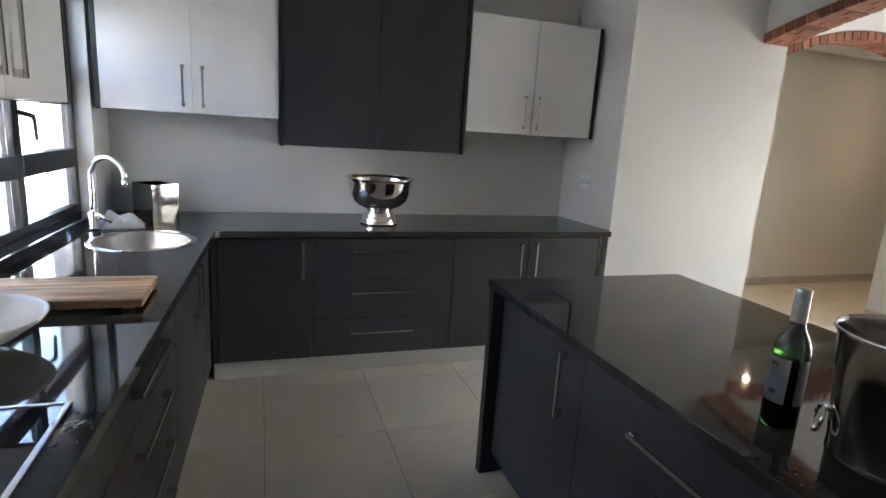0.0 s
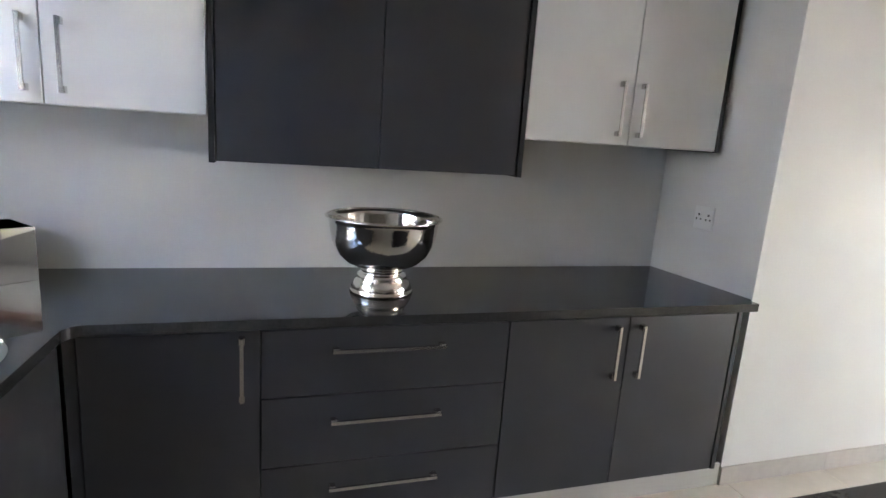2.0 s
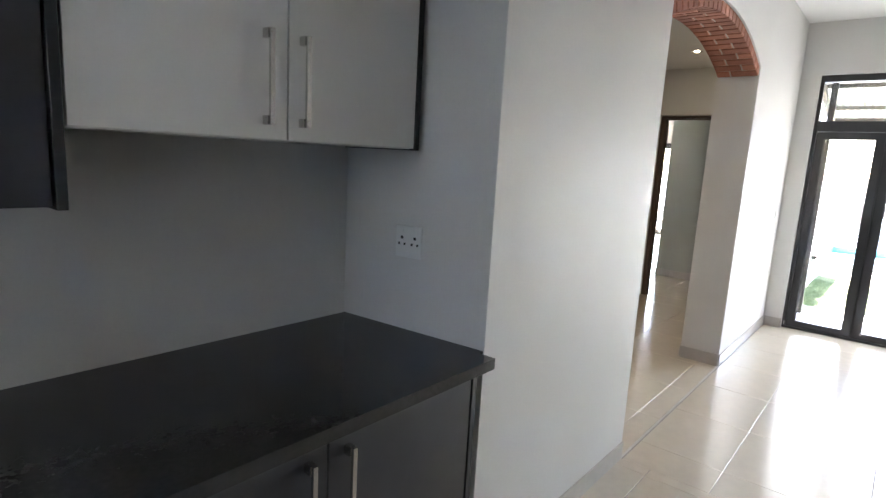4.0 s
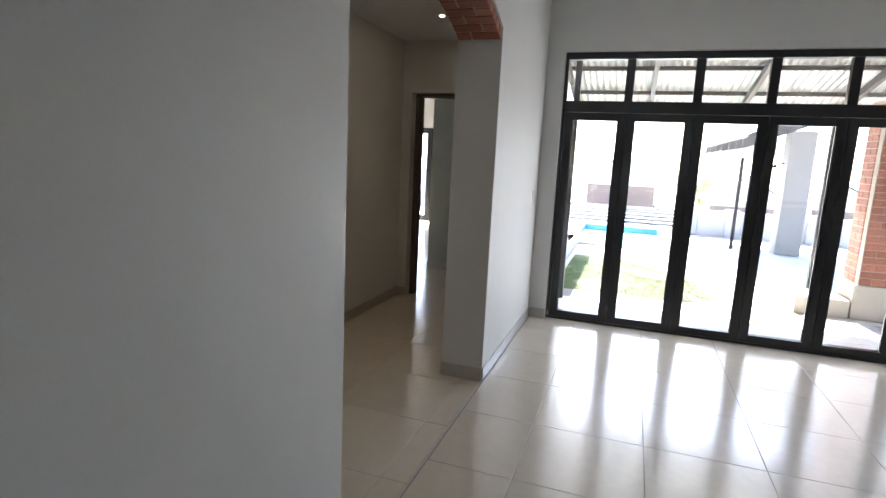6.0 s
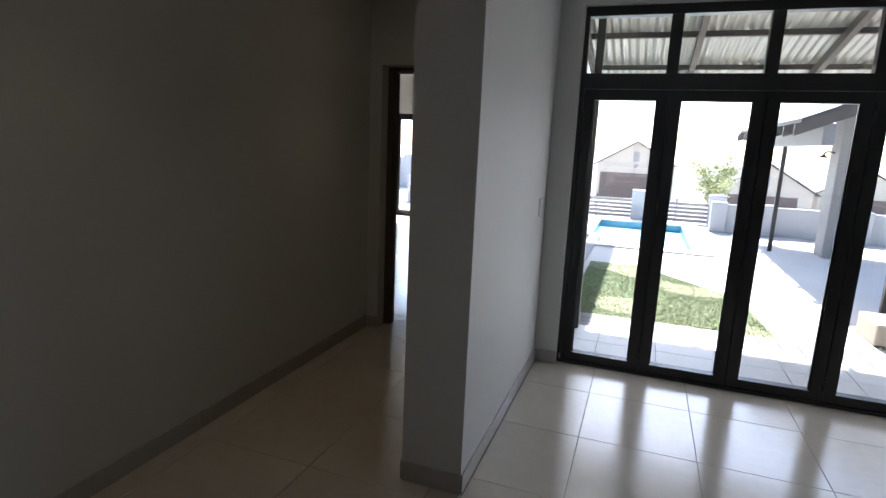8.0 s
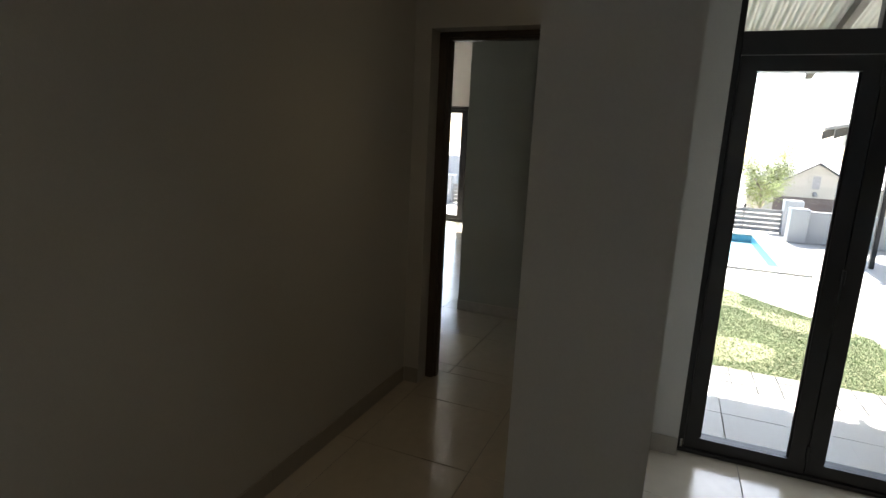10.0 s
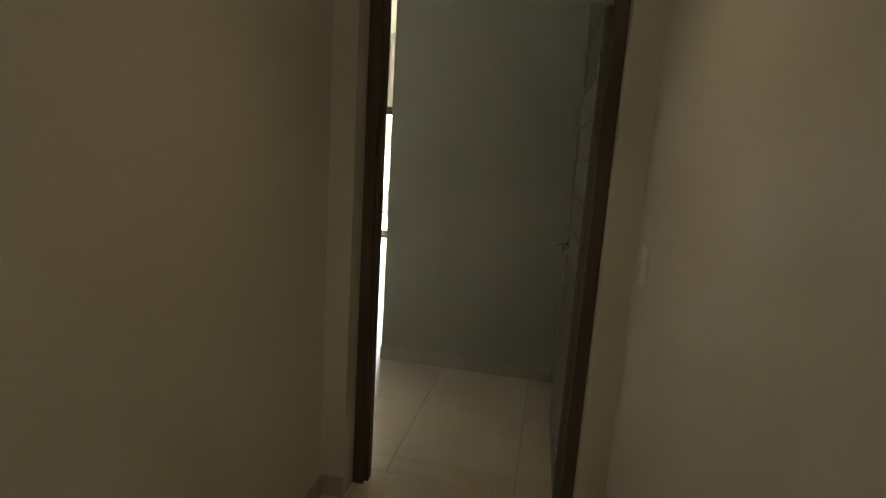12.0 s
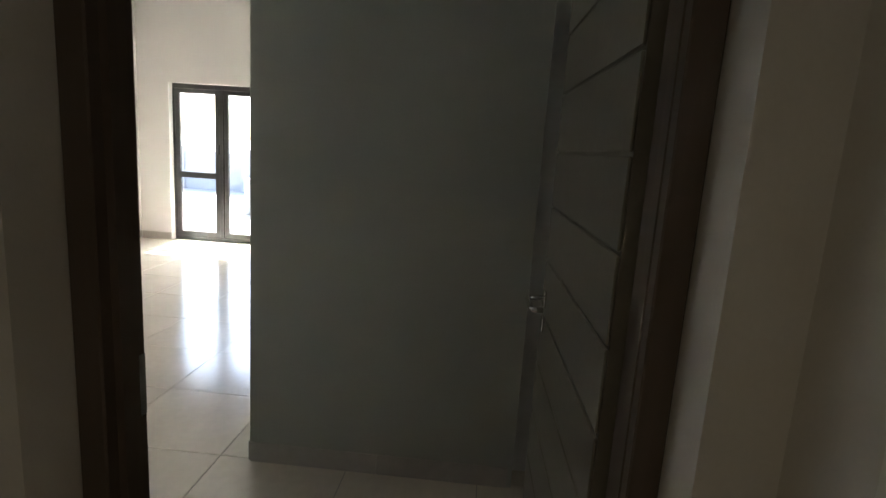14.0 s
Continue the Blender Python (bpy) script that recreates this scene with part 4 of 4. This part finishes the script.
HOUSE = surf("house_plaster", (0.45, 0.41, 0.345), 0.8, grain=0.04, blotch=0.06, blotch_scale=0.5)
GARAGE = surf("garage_door_brown", (0.13, 0.095, 0.08), 0.6, grain=0.1)
ROOFC = surf("roof_charcoal", (0.085, 0.08, 0.078), 0.7, grain=0.1)

PX0, PX1, PY0, PY1 = 13.05, 16.35, 1.95, 3.68
setting("ground", boxes((-400, PX0, -400, 400, -0.6, -0.03), (PX1, 22.0, -400, 400, -3.4, -0.03), (22.0, 600, -400, 400, -3.4, -2.75), (PX0, PX1, -400, PY0, -0.6, -0.03), (PX0, PX1, PY1, 400, -0.6, -0.03)), PAVE, "pale sunlit paved yard", "ground")
pool = thing("swimming_pool", (15.6, 3.3, -0.03), "sunken swimming pool with turquoise water and pale coping", "pool")
part("water", boxes((PX0 + 0.02, PX1 - 0.02, PY0 + 0.02, PY1 - 0.02, -0.5, -0.16)), WATER, pool, "turquoise water")
for e in ((PX0, PX0 + 0.02, PY0, PY1, -0.5, -0.032), (PX1 - 0.02, PX1, PY0, PY1, -0.5, -0.032), (PX0 + 0.02, PX1 - 0.02, PY0, PY0 + 0.02, -0.5, -0.032), (PX0 + 0.02, PX1 - 0.02, PY1 - 0.02, PY1, -0.5, -0.032)):
    part("tile_band", boxes(e), POOLTILE, pool, "blue tile band")
for e in ((PX0 - 0.3, PX0 + 0.02, PY0 - 0.3, PY1 + 0.3, -0.029, 0.0), (PX1 - 0.02, PX1 + 0.3, PY0 - 0.3, PY1 + 0.3, -0.029, 0.0), (PX0 + 0.02, PX1 - 0.02, PY0 - 0.3, PY0 + 0.02, -0.029, 0.0), (PX0 + 0.02, PX1 - 0.02, PY1 - 0.02, PY1 + 0.3, -0.029, 0.0)):
    part("coping", box(*e, bevel=0.006, seg=1), COPING, pool)
LAWN = (8.73, 11.35, 1.58, 3.42)


def lawn_edge(x):
    return LAWN[2] + 0.10 * (x - LAWN[0]) + 0.75 * max(0.0, x - 10.1)


bm = bmesh.new()
n = 24
lo = [(LAWN[0] + (LAWN[1] - LAWN[0]) * k / n, lawn_edge(LAWN[0] + (LAWN[1] - LAWN[0]) * k / n)) for k in range(n + 1)]
for za in (-0.029, -0.012):
    ring = [bm.verts.new((x, y, za)) for x, y in lo] + [bm.verts.new((LAWN[1], LAWN[3], za)), bm.verts.new((LAWN[0], LAWN[3], za))]
    bm.faces.new(ring)
bmesh.ops.recalc_face_normals(bm, faces=bm.faces[:])
setting("lawn_bed", bm, TURF, "worn lawn bed beside the paving", "lawn")


def grass():
    rng = random.Random(5)
    verts, faces = [], []
    while len(faces) < 80000:
        x, y = rng.uniform(LAWN[0], LAWN[1]), rng.uniform(LAWN[2], LAWN[3])
        if y < lawn_edge(x) + rng.uniform(-0.02, 0.03):
            continue
        thin = noise.noise(Vector((x * 1.2, y * 1.2, 4.0)))
        if thin < -0.15 and rng.random() < 0.6:
            continue
        hgt, a, w = rng.uniform(0.005, 0.013), rng.uniform(0, 6.28), rng.uniform(0.002, 0.0045)
        lx, ly = rng.uniform(-0.02, 0.02), rng.uniform(-0.02, 0.02)
        i = len(verts)
        verts += [(x - w * math.cos(a), y - w * math.sin(a), -0.013), (x + w * math.cos(a), y + w * math.sin(a), -0.013), (x + lx, y + ly, -0.013 + hgt)]
        faces.append((i, i + 1, i + 2))
    me = bpy.data.meshes.new("grass")
    me.from_pydata(verts, [], faces)
    me.materials.append(BLADE)
    return tagged(new("grass", me), "short patchy green lawn grass", "grass", kind="stuff")


grass()

# ---- covered patio ----
def roof_z(x):
    return 2.93 - 0.215 * (x - 7.53)


patio = thing("patio_roof", (8.8, 0.4, 2.5), "corrugated steel patio roof on grey timber rafters", "patio roof")
y = -3.1
while y < 3.45:
    y2 = min(y + 0.686, 3.49)
    bm = bmesh.new()
    n = max(4, int((y2 - y) / 0.0095))
    rows = []
    for k in range(n + 1):
        q = y + (y2 - y) * k / n
        dz = 0.010 * math.cos(2 * math.pi * q / 0.076)
        rows.append([bm.verts.new((x, q, roof_z(x) + dz + t)) for t in (0, 0.0012) for x in (7.54, 10.35)])
    for p, q in zip(rows, rows[1:]):
        bm.faces.new((p[0], p[1], q[1], q[0]))
        bm.faces.new((p[3], p[2], q[2], q[3]))
    part("roof_sheet", bm, SHEET, patio, "", True)
    y = y2 - 0.0005
for yy in (3.45, 2.50, 1.42, 0.34, -0.74, -1.82, -2.9):
    bm = bmesh.new()
    v = [bm.verts.new((x, yy + s_, roof_z(x) - 0.062 - d)) for x in (7.54, 10.3) for s_ in (-0.025, 0.025) for d in (0.0, 0.085)]
    for f in ((0, 1, 3, 2), (4, 6, 7, 5), (0, 2, 6, 4), (1, 5, 7, 3), (0, 4, 5, 1), (2, 3, 7, 6)):
        bm.faces.new([v[i] for i in f])
    part("rafter", bm, BEAM, patio)
for xx in (8.0, 8.95, 9.75, 10.25):
    part("purlin", box(xx - 0.025, xx + 0.025, -3.05, 3.48, roof_z(xx) - 0.062, roof_z(xx) - 0.013, bevel=0.002, seg=1), BEAM, patio)
for py in (3.27, 0.38):
    px = 8.2 if py > 3 else 10.07
    part("post", box(px - 0.03, px + 0.03, py - 0.03, py + 0.03, -0.03, (roof_z(px) - 0.064) if py < 3 else 2.6, bevel=0.004, seg=1), BLACKALU, patio, "slim dark steel post")

# ---- brick pillar of the patio ----
pillar = thing("brick_pillar", (9.2, 0.0, -0.03), "face-brick patio pillar on a plastered base", "pillar")
part("base", box(8.97, 9.47, -0.27, 0.27, -0.028, 0.35, bevel=0.01, seg=1), HOUSE, pillar, "cream plastered base")
part("core", box(9.005, 9.435, -0.235, 0.235, 0.35, 2.30), MORTAR, pillar)
course = 0
z = 0.352
BRK = {}


def brick_mesh(l, d, h):
    key = (round(l, 3), round(d, 3), round(h, 3))
    if key not in BRK:
        BRK[key] = mesh_of("brick", box(-l / 2, l / 2, -d / 2, d / 2, -h / 2, h / 2, bevel=0.004, seg=1), BRICK)
    return BRK[key]


def lay(parent, l, d, h, at, rot=(0, 0, 0)):
    ob = new("brick", brick_mesh(l, d, h))
    ob.parent = parent
    ob.matrix_basis = Matrix.Translation(Vector(at) - root_place(parent)) @ Euler(rot).to_matrix().to_4x4()
    return ob


while z < 2.22:
    half = course % 2
    for face_x in (9.0,):
        cuts = (-0.23, -0.005, 0.23) if half else (-0.23, -0.12, 0.115, 0.23)
        for a, b in zip(cuts, cuts[1:]):
            lay(pillar, 0.10, b - a - 0.01, 0.066, (face_x + 0.045, (a + b) / 2, z + 0.036))
    cuts = (9.105, 9.44) if half else (9.105, 9.27, 9.44)
    for a, b in zip(cuts, cuts[1:]):
        lay(pillar, b - a - 0.01, 0.10, 0.066, ((a + b) / 2, 0.192, z + 0.036))
    z += 0.0765
    course += 1

solid("low_kerb", box(8.98, 9.44, 0.275, 0.80, -0.028, 0.17, bevel=0.012, seg=2), HOUSE, "low cream plastered kerb beside the brick pillar", "kerb")

# ---- second roof across the yard ----
gz = thing("garden_pavilion", (14.0, 0.0, -0.03), "open pavilion with a sloping roof, plastered column and steel posts", "pavilion")


def gz_roof(y):
    return 2.0 + 0.42 * (1.05 - y)


def slab(x0, x1, y0, y1, f, t):
    bm = bmesh.new()
    v = [bm.verts.new((x, y, f(y) + d)) for x in (x0, x1) for y in (y0, y1) for d in (0.0, t)]
    for q in ((0, 1, 3, 2), (4, 6, 7, 5), (0, 2, 6, 4), (1, 5, 7, 3), (0, 4, 5, 1), (2, 3, 7, 6)):
        bm.faces.new([v[i] for i in q])
    return bm


part("roof", slab(11.6, 16.6, -4.0, 1.05, gz_roof, 0.05), ROOFC, gz)
for xx in (16.45, 15.6, 14.75, 13.9, 13.05, 12.3, 11.7):
    part("rafter", slab(xx - 0.03, xx + 0.03, -3.9, 1.10, lambda y: gz_roof(y) - 0.15, 0.148), BEAM, gz, "grey-brown timber rafter")
part("beam", box(11.7, 16.5, 0.63, 0.77, 1.73, 2.0, bevel=0.004, seg=1), GREYTRIM, gz, "grey plastered beam")
part("column", box(13.75, 14.2, -0.42, 0.0, -0.028, 2.25, bevel=0.01, seg=1), GREYTRIM, gz, "grey plastered column")
part("post", box(13.97, 14.03, 0.67, 0.73, -0.028, 1.73), BLACKALU, gz)
wl = part("wall_lamp", tube([(13.98, 0.0, 1.66), (13.98, 0.10, 1.68), (13.98, 0.15, 1.64)], 0.014, 8), BLACKALU, gz)
part("shade", lathe([(0.02, 0.05), (0.03, 0.03), (0.08, 0.0), (0.075, -0.004), (0.02, 0.03)], (13.98, 0.15, 1.58), 20), BLACKALU, wl)

# ---- yard walls and fence ----
fence = thing("slatted_fence", (17.05, 4.0, -0.03), "low grey slatted fence between plastered piers behind the pool", "fence")
piers = [1.25, 2.90, 4.8, 6.7, 8.6]
for py in piers:
    part("pier", box(16.9, 17.2, py - 0.16, py + 0.16, -0.028, 0.66, bevel=0.012, seg=1), GREYWALL, fence)
for a, b in zip(piers, piers[1:]):
    for k in range(5):
        part("slat", box(17.03, 17.07, a + 0.16, b - 0.16, 0.0 + 0.092 * k, 0.076 + 0.092 * k), GREYTRIM, fence)
    part("post", box(17.08, 17.12, (a + b) / 2 - 0.02, (a + b) / 2 + 0.02, -0.028, 0.52), BLACKALU, fence)
yw = thing("yard_wall", (16.1, -3.0, -0.03), "grey plastered yard wall with piers", "garden wall")
part("wall_panel", box(16.0, 16.15, -9.0, 1.15, -0.028, 0.55, bevel=0.006, seg=1), GREYWALL, yw)
for py in (1.31, 0.42, -1.2, -2.9, -4.6, -6.3):
    part("pier", box(15.92, 16.22, py - 0.15, py + 0.15, -0.028, 0.59, bevel=0.01, seg=1), GREYWALL, yw)
yw = thing("yard_wall", (21.0, 12.0, -0.03), "pale plastered boundary wall with piers beyond the bedroom", "garden wall")
part("wall_panel", box(21.0, 21.15, 9.4, 20.0, -0.028, 1.0, bevel=0.006, seg=1), GREYWALL, yw)
for py in (10.5, 12.4, 14.3, 16.2):
    part("pier", box(20.9, 21.25, py - 0.17, py + 0.17, -0.028, 1.1, bevel=0.01, seg=1), GREYWALL, yw)
yw = thing("yard_wall", (-3.1, 2.0, -0.03), "white plastered boundary wall close outside the kitchen window", "garden wall")
part("wall_panel", box(-3.2, -3.0, -8.0, 9.0, -0.028, 2.5, bevel=0.006, seg=1), PAINT, yw)


# ---- houses over the fence ----
def house(x, yc, half, base, eave, apex, gy0, gy1, gtop, label):
    hs = thing("house", (x + 4, yc, base), label, "house", "houses beyond the yard")
    bm = bmesh.new()
    prof = [(yc - half, base), (yc + half, base), (yc + half, eave), (yc, apex), (yc - half, eave)]
    a, b = [bm.verts.new((x, p, q)) for p, q in prof], [bm.verts.new((x + 9, p, q)) for p, q in prof]
    bm.faces.new(a)
    bm.faces.new(list(reversed(b)))
    for k in range(5):
        j = (k + 1) % 5
        bm.faces.new((a[k], b[k], b[j], a[j]))
    bmesh.ops.recalc_face_normals(bm, faces=bm.faces[:])
    part("wall", bm, HOUSE, hs)
    for sg in (1, -1):
        m_ = (apex - eave) / half
        f = lambda y, sg=sg: apex + 0.03 - m_ * abs(y - yc)
        part("roof", slab(x - 0.35, x + 9.3, min(yc, yc + sg * (half + 0.35)), max(yc, yc + sg * (half + 0.35)), f, 0.08), ROOFC, hs)
    gdoor = part("garage_door", boxes((x - 0.03, x - 0.005, gy0, gy1, base, gtop)), GARAGE, hs)
    nrow = 5
    for k in range(1, nrow):
        zq = base + (gtop - base) * k / nrow
        part("door_rib", boxes((x - 0.045, x - 0.03, gy0, gy1, zq - 0.02, zq + 0.02)), GARAGE, gdoor)
    part("gable_vent", boxes((x - 0.03, x - 0.005, yc - 0.22, yc + 0.22, eave + (apex - eave) * 0.12, eave + (apex - eave) * 0.58)), GREYTRIM, hs)
    part("round_lamp", lathe([(0.001, 0.16), (0.1, 0.12), (0.16, 0.0), (0.1, -0.12), (0.001, -0.16)], (x - 0.1, yc, eave - (apex - eave) * 0.06), 20), GREYTRIM, hs, "", True)


house(47.0, 3.55, 2.75, -2.75, 0.52, 2.15, 1.1, 6.05, -0.12, "beige gabled house with a wide brown garage door")
house(47.0, -5.12, 2.9, -2.95, -0.8, 1.03, -7.15, -2.85, -1.17, "beige gabled house half hidden by the yard wall")
house(52.0, -12.6, 3.0, -2.95, -0.9, 0.7, -14.5, -10.7, -1.3, "beige gabled house further along the street")
house(52.0, 13.0, 3.2, -2.4, 0.9, 2.3, 11.0, 15.0, 0.2, "beige gabled house behind the bedroom")


# ---- street trees ----
LEAF = surf("tree_leaf", (0.30, 0.34, 0.12), 0.65, grain=0.3, grain_scale=3, blotch=0.3, blotch_scale=1.5)
BARK = surf("tree_bark", (0.27, 0.22, 0.17), 0.9, grain=0.25, grain_scale=20)


def tree(x, y, base, hgt, spread, seed, label):
    rng = random.Random(seed)
    t_ = thing("tree", (x, y, base), label, "tree")
    top = Vector((x, y, base + hgt * 0.55))
    bms = [tube([(x, y, base), (x + 0.04, y, base + hgt * 0.3), top], [0.09, 0.07, 0.045], 8)]
    tips = []
    for k in range(9):
        a = k * 2.4 + rng.uniform(-0.3, 0.3)
        st = Vector((x, y, base + hgt * rng.uniform(0.35, 0.55)))
        en = st + Vector((math.cos(a) * spread * rng.uniform(0.5, 1), math.sin(a) * spread * rng.uniform(0.5, 1), hgt * rng.uniform(0.15, 0.45)))
        bms.append(tube([st, (st + en) / 2 + Vector((0, 0, 0.08)), en], [0.035, 0.022, 0.008], 6))
        tips += [st.lerp(en, q) for q in (0.45, 0.65, 0.85, 1.0)]
    part("trunk", joined(*bms), BARK, t_)
    verts, faces = [], []
    for _ in range(6500):
        c = rng.choice(tips)
        p = c + Vector((rng.gauss(0, 0.17), rng.gauss(0, 0.17), rng.gauss(0.02, 0.15))) * (spread / 0.9)
        a, b, sz = rng.uniform(0, 6.28), rng.uniform(-0.8, 0.8), rng.uniform(0.03, 0.06)
        u_ = Vector((math.cos(a), math.sin(a), math.sin(b))) * sz
        w_ = Vector((-math.sin(a), math.cos(a), math.cos(b) * 0.6)) * sz * 0.6
        i = len(verts)
        verts += [tuple(p - u_), tuple(p + w_), tuple(p + u_), tuple(p - w_)]
        faces.append((i, i + 1, i + 2, i + 3))
    me = bpy.data.meshes.new("crown")
    me.from_pydata([tuple(Vector(v) - Vector((x, y, base))) for v in verts], [], faces)
    me.materials.append(LEAF)
    cr = new("crown", me)
    cr.parent = t_


tree(33.0, -0.3, -2.45, 4.3, 1.25, 3, "small pale-leaved street tree between the houses")
tree(30.0, -8.5, -2.45, 3.85, 1.2, 7, "broad bushy tree behind the yard wall")
tree(26.0, 9.5, -2.45, 5.8, 1.2, 11, "thin garden tree beyond the fence")

# ---- brick arches ----
def arch_ring(holder, a0, a1, spring, rise, t0, t1, along):
    r = ((a1 - a0) ** 2 / 4 + rise ** 2) / (2 * rise)
    mid, base = (a0 + a1) / 2, spring + rise - r
    half = math.asin((a1 - a0) / 2 / r)
    n = int(round(2 * half * r / 0.083))
    for k in range(n):
        th = -half + 2 * half * (k + 0.5) / n
        w = 2 * half * r / n - 0.010
        split = 0.66 if k % 2 else 0.34
        tm = t0 + (t1 - t0) * split
        for b0, b1 in ((t0, tm - 0.005), (tm + 0.005, t1)):
            rr = r + 0.036
            a, z = mid + rr * math.sin(th), base + rr * math.cos(th)
            if along == "x":
                lay(holder, w, b1 - b0, 0.066, (a, (b0 + b1) / 2, z), (0, th, 0))
            else:
                lay(holder, b1 - b0, w, 0.066, ((b0 + b1) / 2, a, z), (-th, 0, 0))


def mortar_ring(a0, a1, spring, rise, t0, t1, along, n=40):
    bm = bmesh.new()
    r = ((a1 - a0) ** 2 / 4 + rise ** 2) / (2 * rise)
    mid, base = (a0 + a1) / 2, spring + rise - r
    rows = []
    for k in range(n + 1):
        a = a0 + (a1 - a0) * k / n
        z = base + math.sqrt(max(r * r - (a - mid) ** 2, 0))
        rows.append([bm.verts.new((a, t, z + d) if along == "x" else (t, a, z + d)) for t in (t0, t1) for d in (0.010, BR - 0.002)])
    for p, q in zip(rows, rows[1:]):
        for i, j in ((0, 1), (1, 3), (3, 2), (2, 0)):
            bm.faces.new((p[i], p[j], q[j], q[i]))
    for p in (rows[0], rows[-1]):
        bm.faces.new((p[0], p[1], p[3], p[2]))
    bmesh.ops.recalc_face_normals(bm, faces=bm.faces[:])
    return bm


ring = setting("brick_arch", mortar_ring(J0 + 0.002, J1 - 0.002, SP, RISE, WY + 0.016, WY + WT - 0.016, "x"), MORTAR, "red face-brick arch over the passage opening", "arch")
arch_ring(ring, J0 + 0.002, J1 - 0.002, SP, RISE, WY + 0.008, WY + WT - 0.008, "x")
ring = setting("brick_arch", mortar_ring(KA0 + 0.002, WY - 0.002, KSP, KRISE, KX0 + 0.006, KX1 - 0.006, "y"), MORTAR, "red face-brick arch between kitchen and living room", "arch")
arch_ring(ring, KA0 + 0.002, WY - 0.002, KSP, KRISE, KX0 - 0.003, KX1 + 0.003, "y")

# ---- floor tiles ----
floor = setting("floor", boxes((WX - 0.6, FX + 0.16, SY - 0.2, HY + 0.2, -0.2, -0.0035), (FX + 0.16, GX + 0.12, 3.5, RY + 0.2, -0.2, -0.0035)), GROUT, "pale beige porcelain tile floor with thin dark joints", "floor")
TILES = {}


def tile_field(holder, x0, x1, y0, y1, ox, oy, pitch=0.599, joint=0.0032, z=0.0, material=None, name="tile"):
    for i in range(math.floor((x0 - ox) / pitch), math.ceil((x1 - ox) / pitch)):
        for j in range(math.floor((y0 - oy) / pitch), math.ceil((y1 - oy) / pitch)):
            a, b = max(x0, ox + i * pitch), min(x1, ox + (i + 1) * pitch)
            c, d = max(y0, oy + j * pitch), min(y1, oy + (j + 1) * pitch)
            if b - a < 0.02 or d - c < 0.02:
                continue
            w, l = round(b - a - joint, 4), round(d - c - joint, 4)
            key = (w, l, name)
            if key not in TILES:
                TILES[key] = mesh_of(name, box(-w / 2, w / 2, -l / 2, l / 2, -0.012, 0.0, bevel=0.0012, seg=1), material or TILE)
            ob = new(name, TILES[key])
            ob.parent = holder
            ob.location = Vector(((a + b) / 2, (c + d) / 2, z)) - root_place(holder)


tile_field(floor, -0.60, KX1, SY, 3.50, -0.04, 3.30)
tile_field(floor, KX1, FX - 0.04, SY, WY - 0.012, 5.682, 3.017)
tile_field(floor, 2.3, EX + 0.24, WY + 0.006, HY, 5.45, 3.60)
tile_field(floor, EX + 0.24, GX - 0.1, 3.66, RY, 8.36, 5.30)
stoep = setting("patio_floor", boxes((FX + 0.165, 8.295, -3.2, 3.49, -0.029, -0.0135)), GROUT, "pale tiled patio step outside the folding doors", "patio")
STOEP = surf("patio_tile", (0.74, 0.725, 0.70), 0.4, grain=0.05, blotch=0.05, piece=0.03)
tile_field(stoep, FX + 0.165, 8.295, -3.2, 3.49, 7.9, 3.05, 0.45, 0.005, -0.001, STOEP, "patio_tile")
strip = setting("pavement", boxes((8.30, 8.726, -2.0, 3.49, -0.0295, -0.024)), GROUT, "strip of small grey concrete pavers", "paving")
tile_field(strip, 8.30, 8.726, -2.0, 3.49, 8.30, 3.4, 0.1495, 0.007, -0.010, PAVER, "paver")
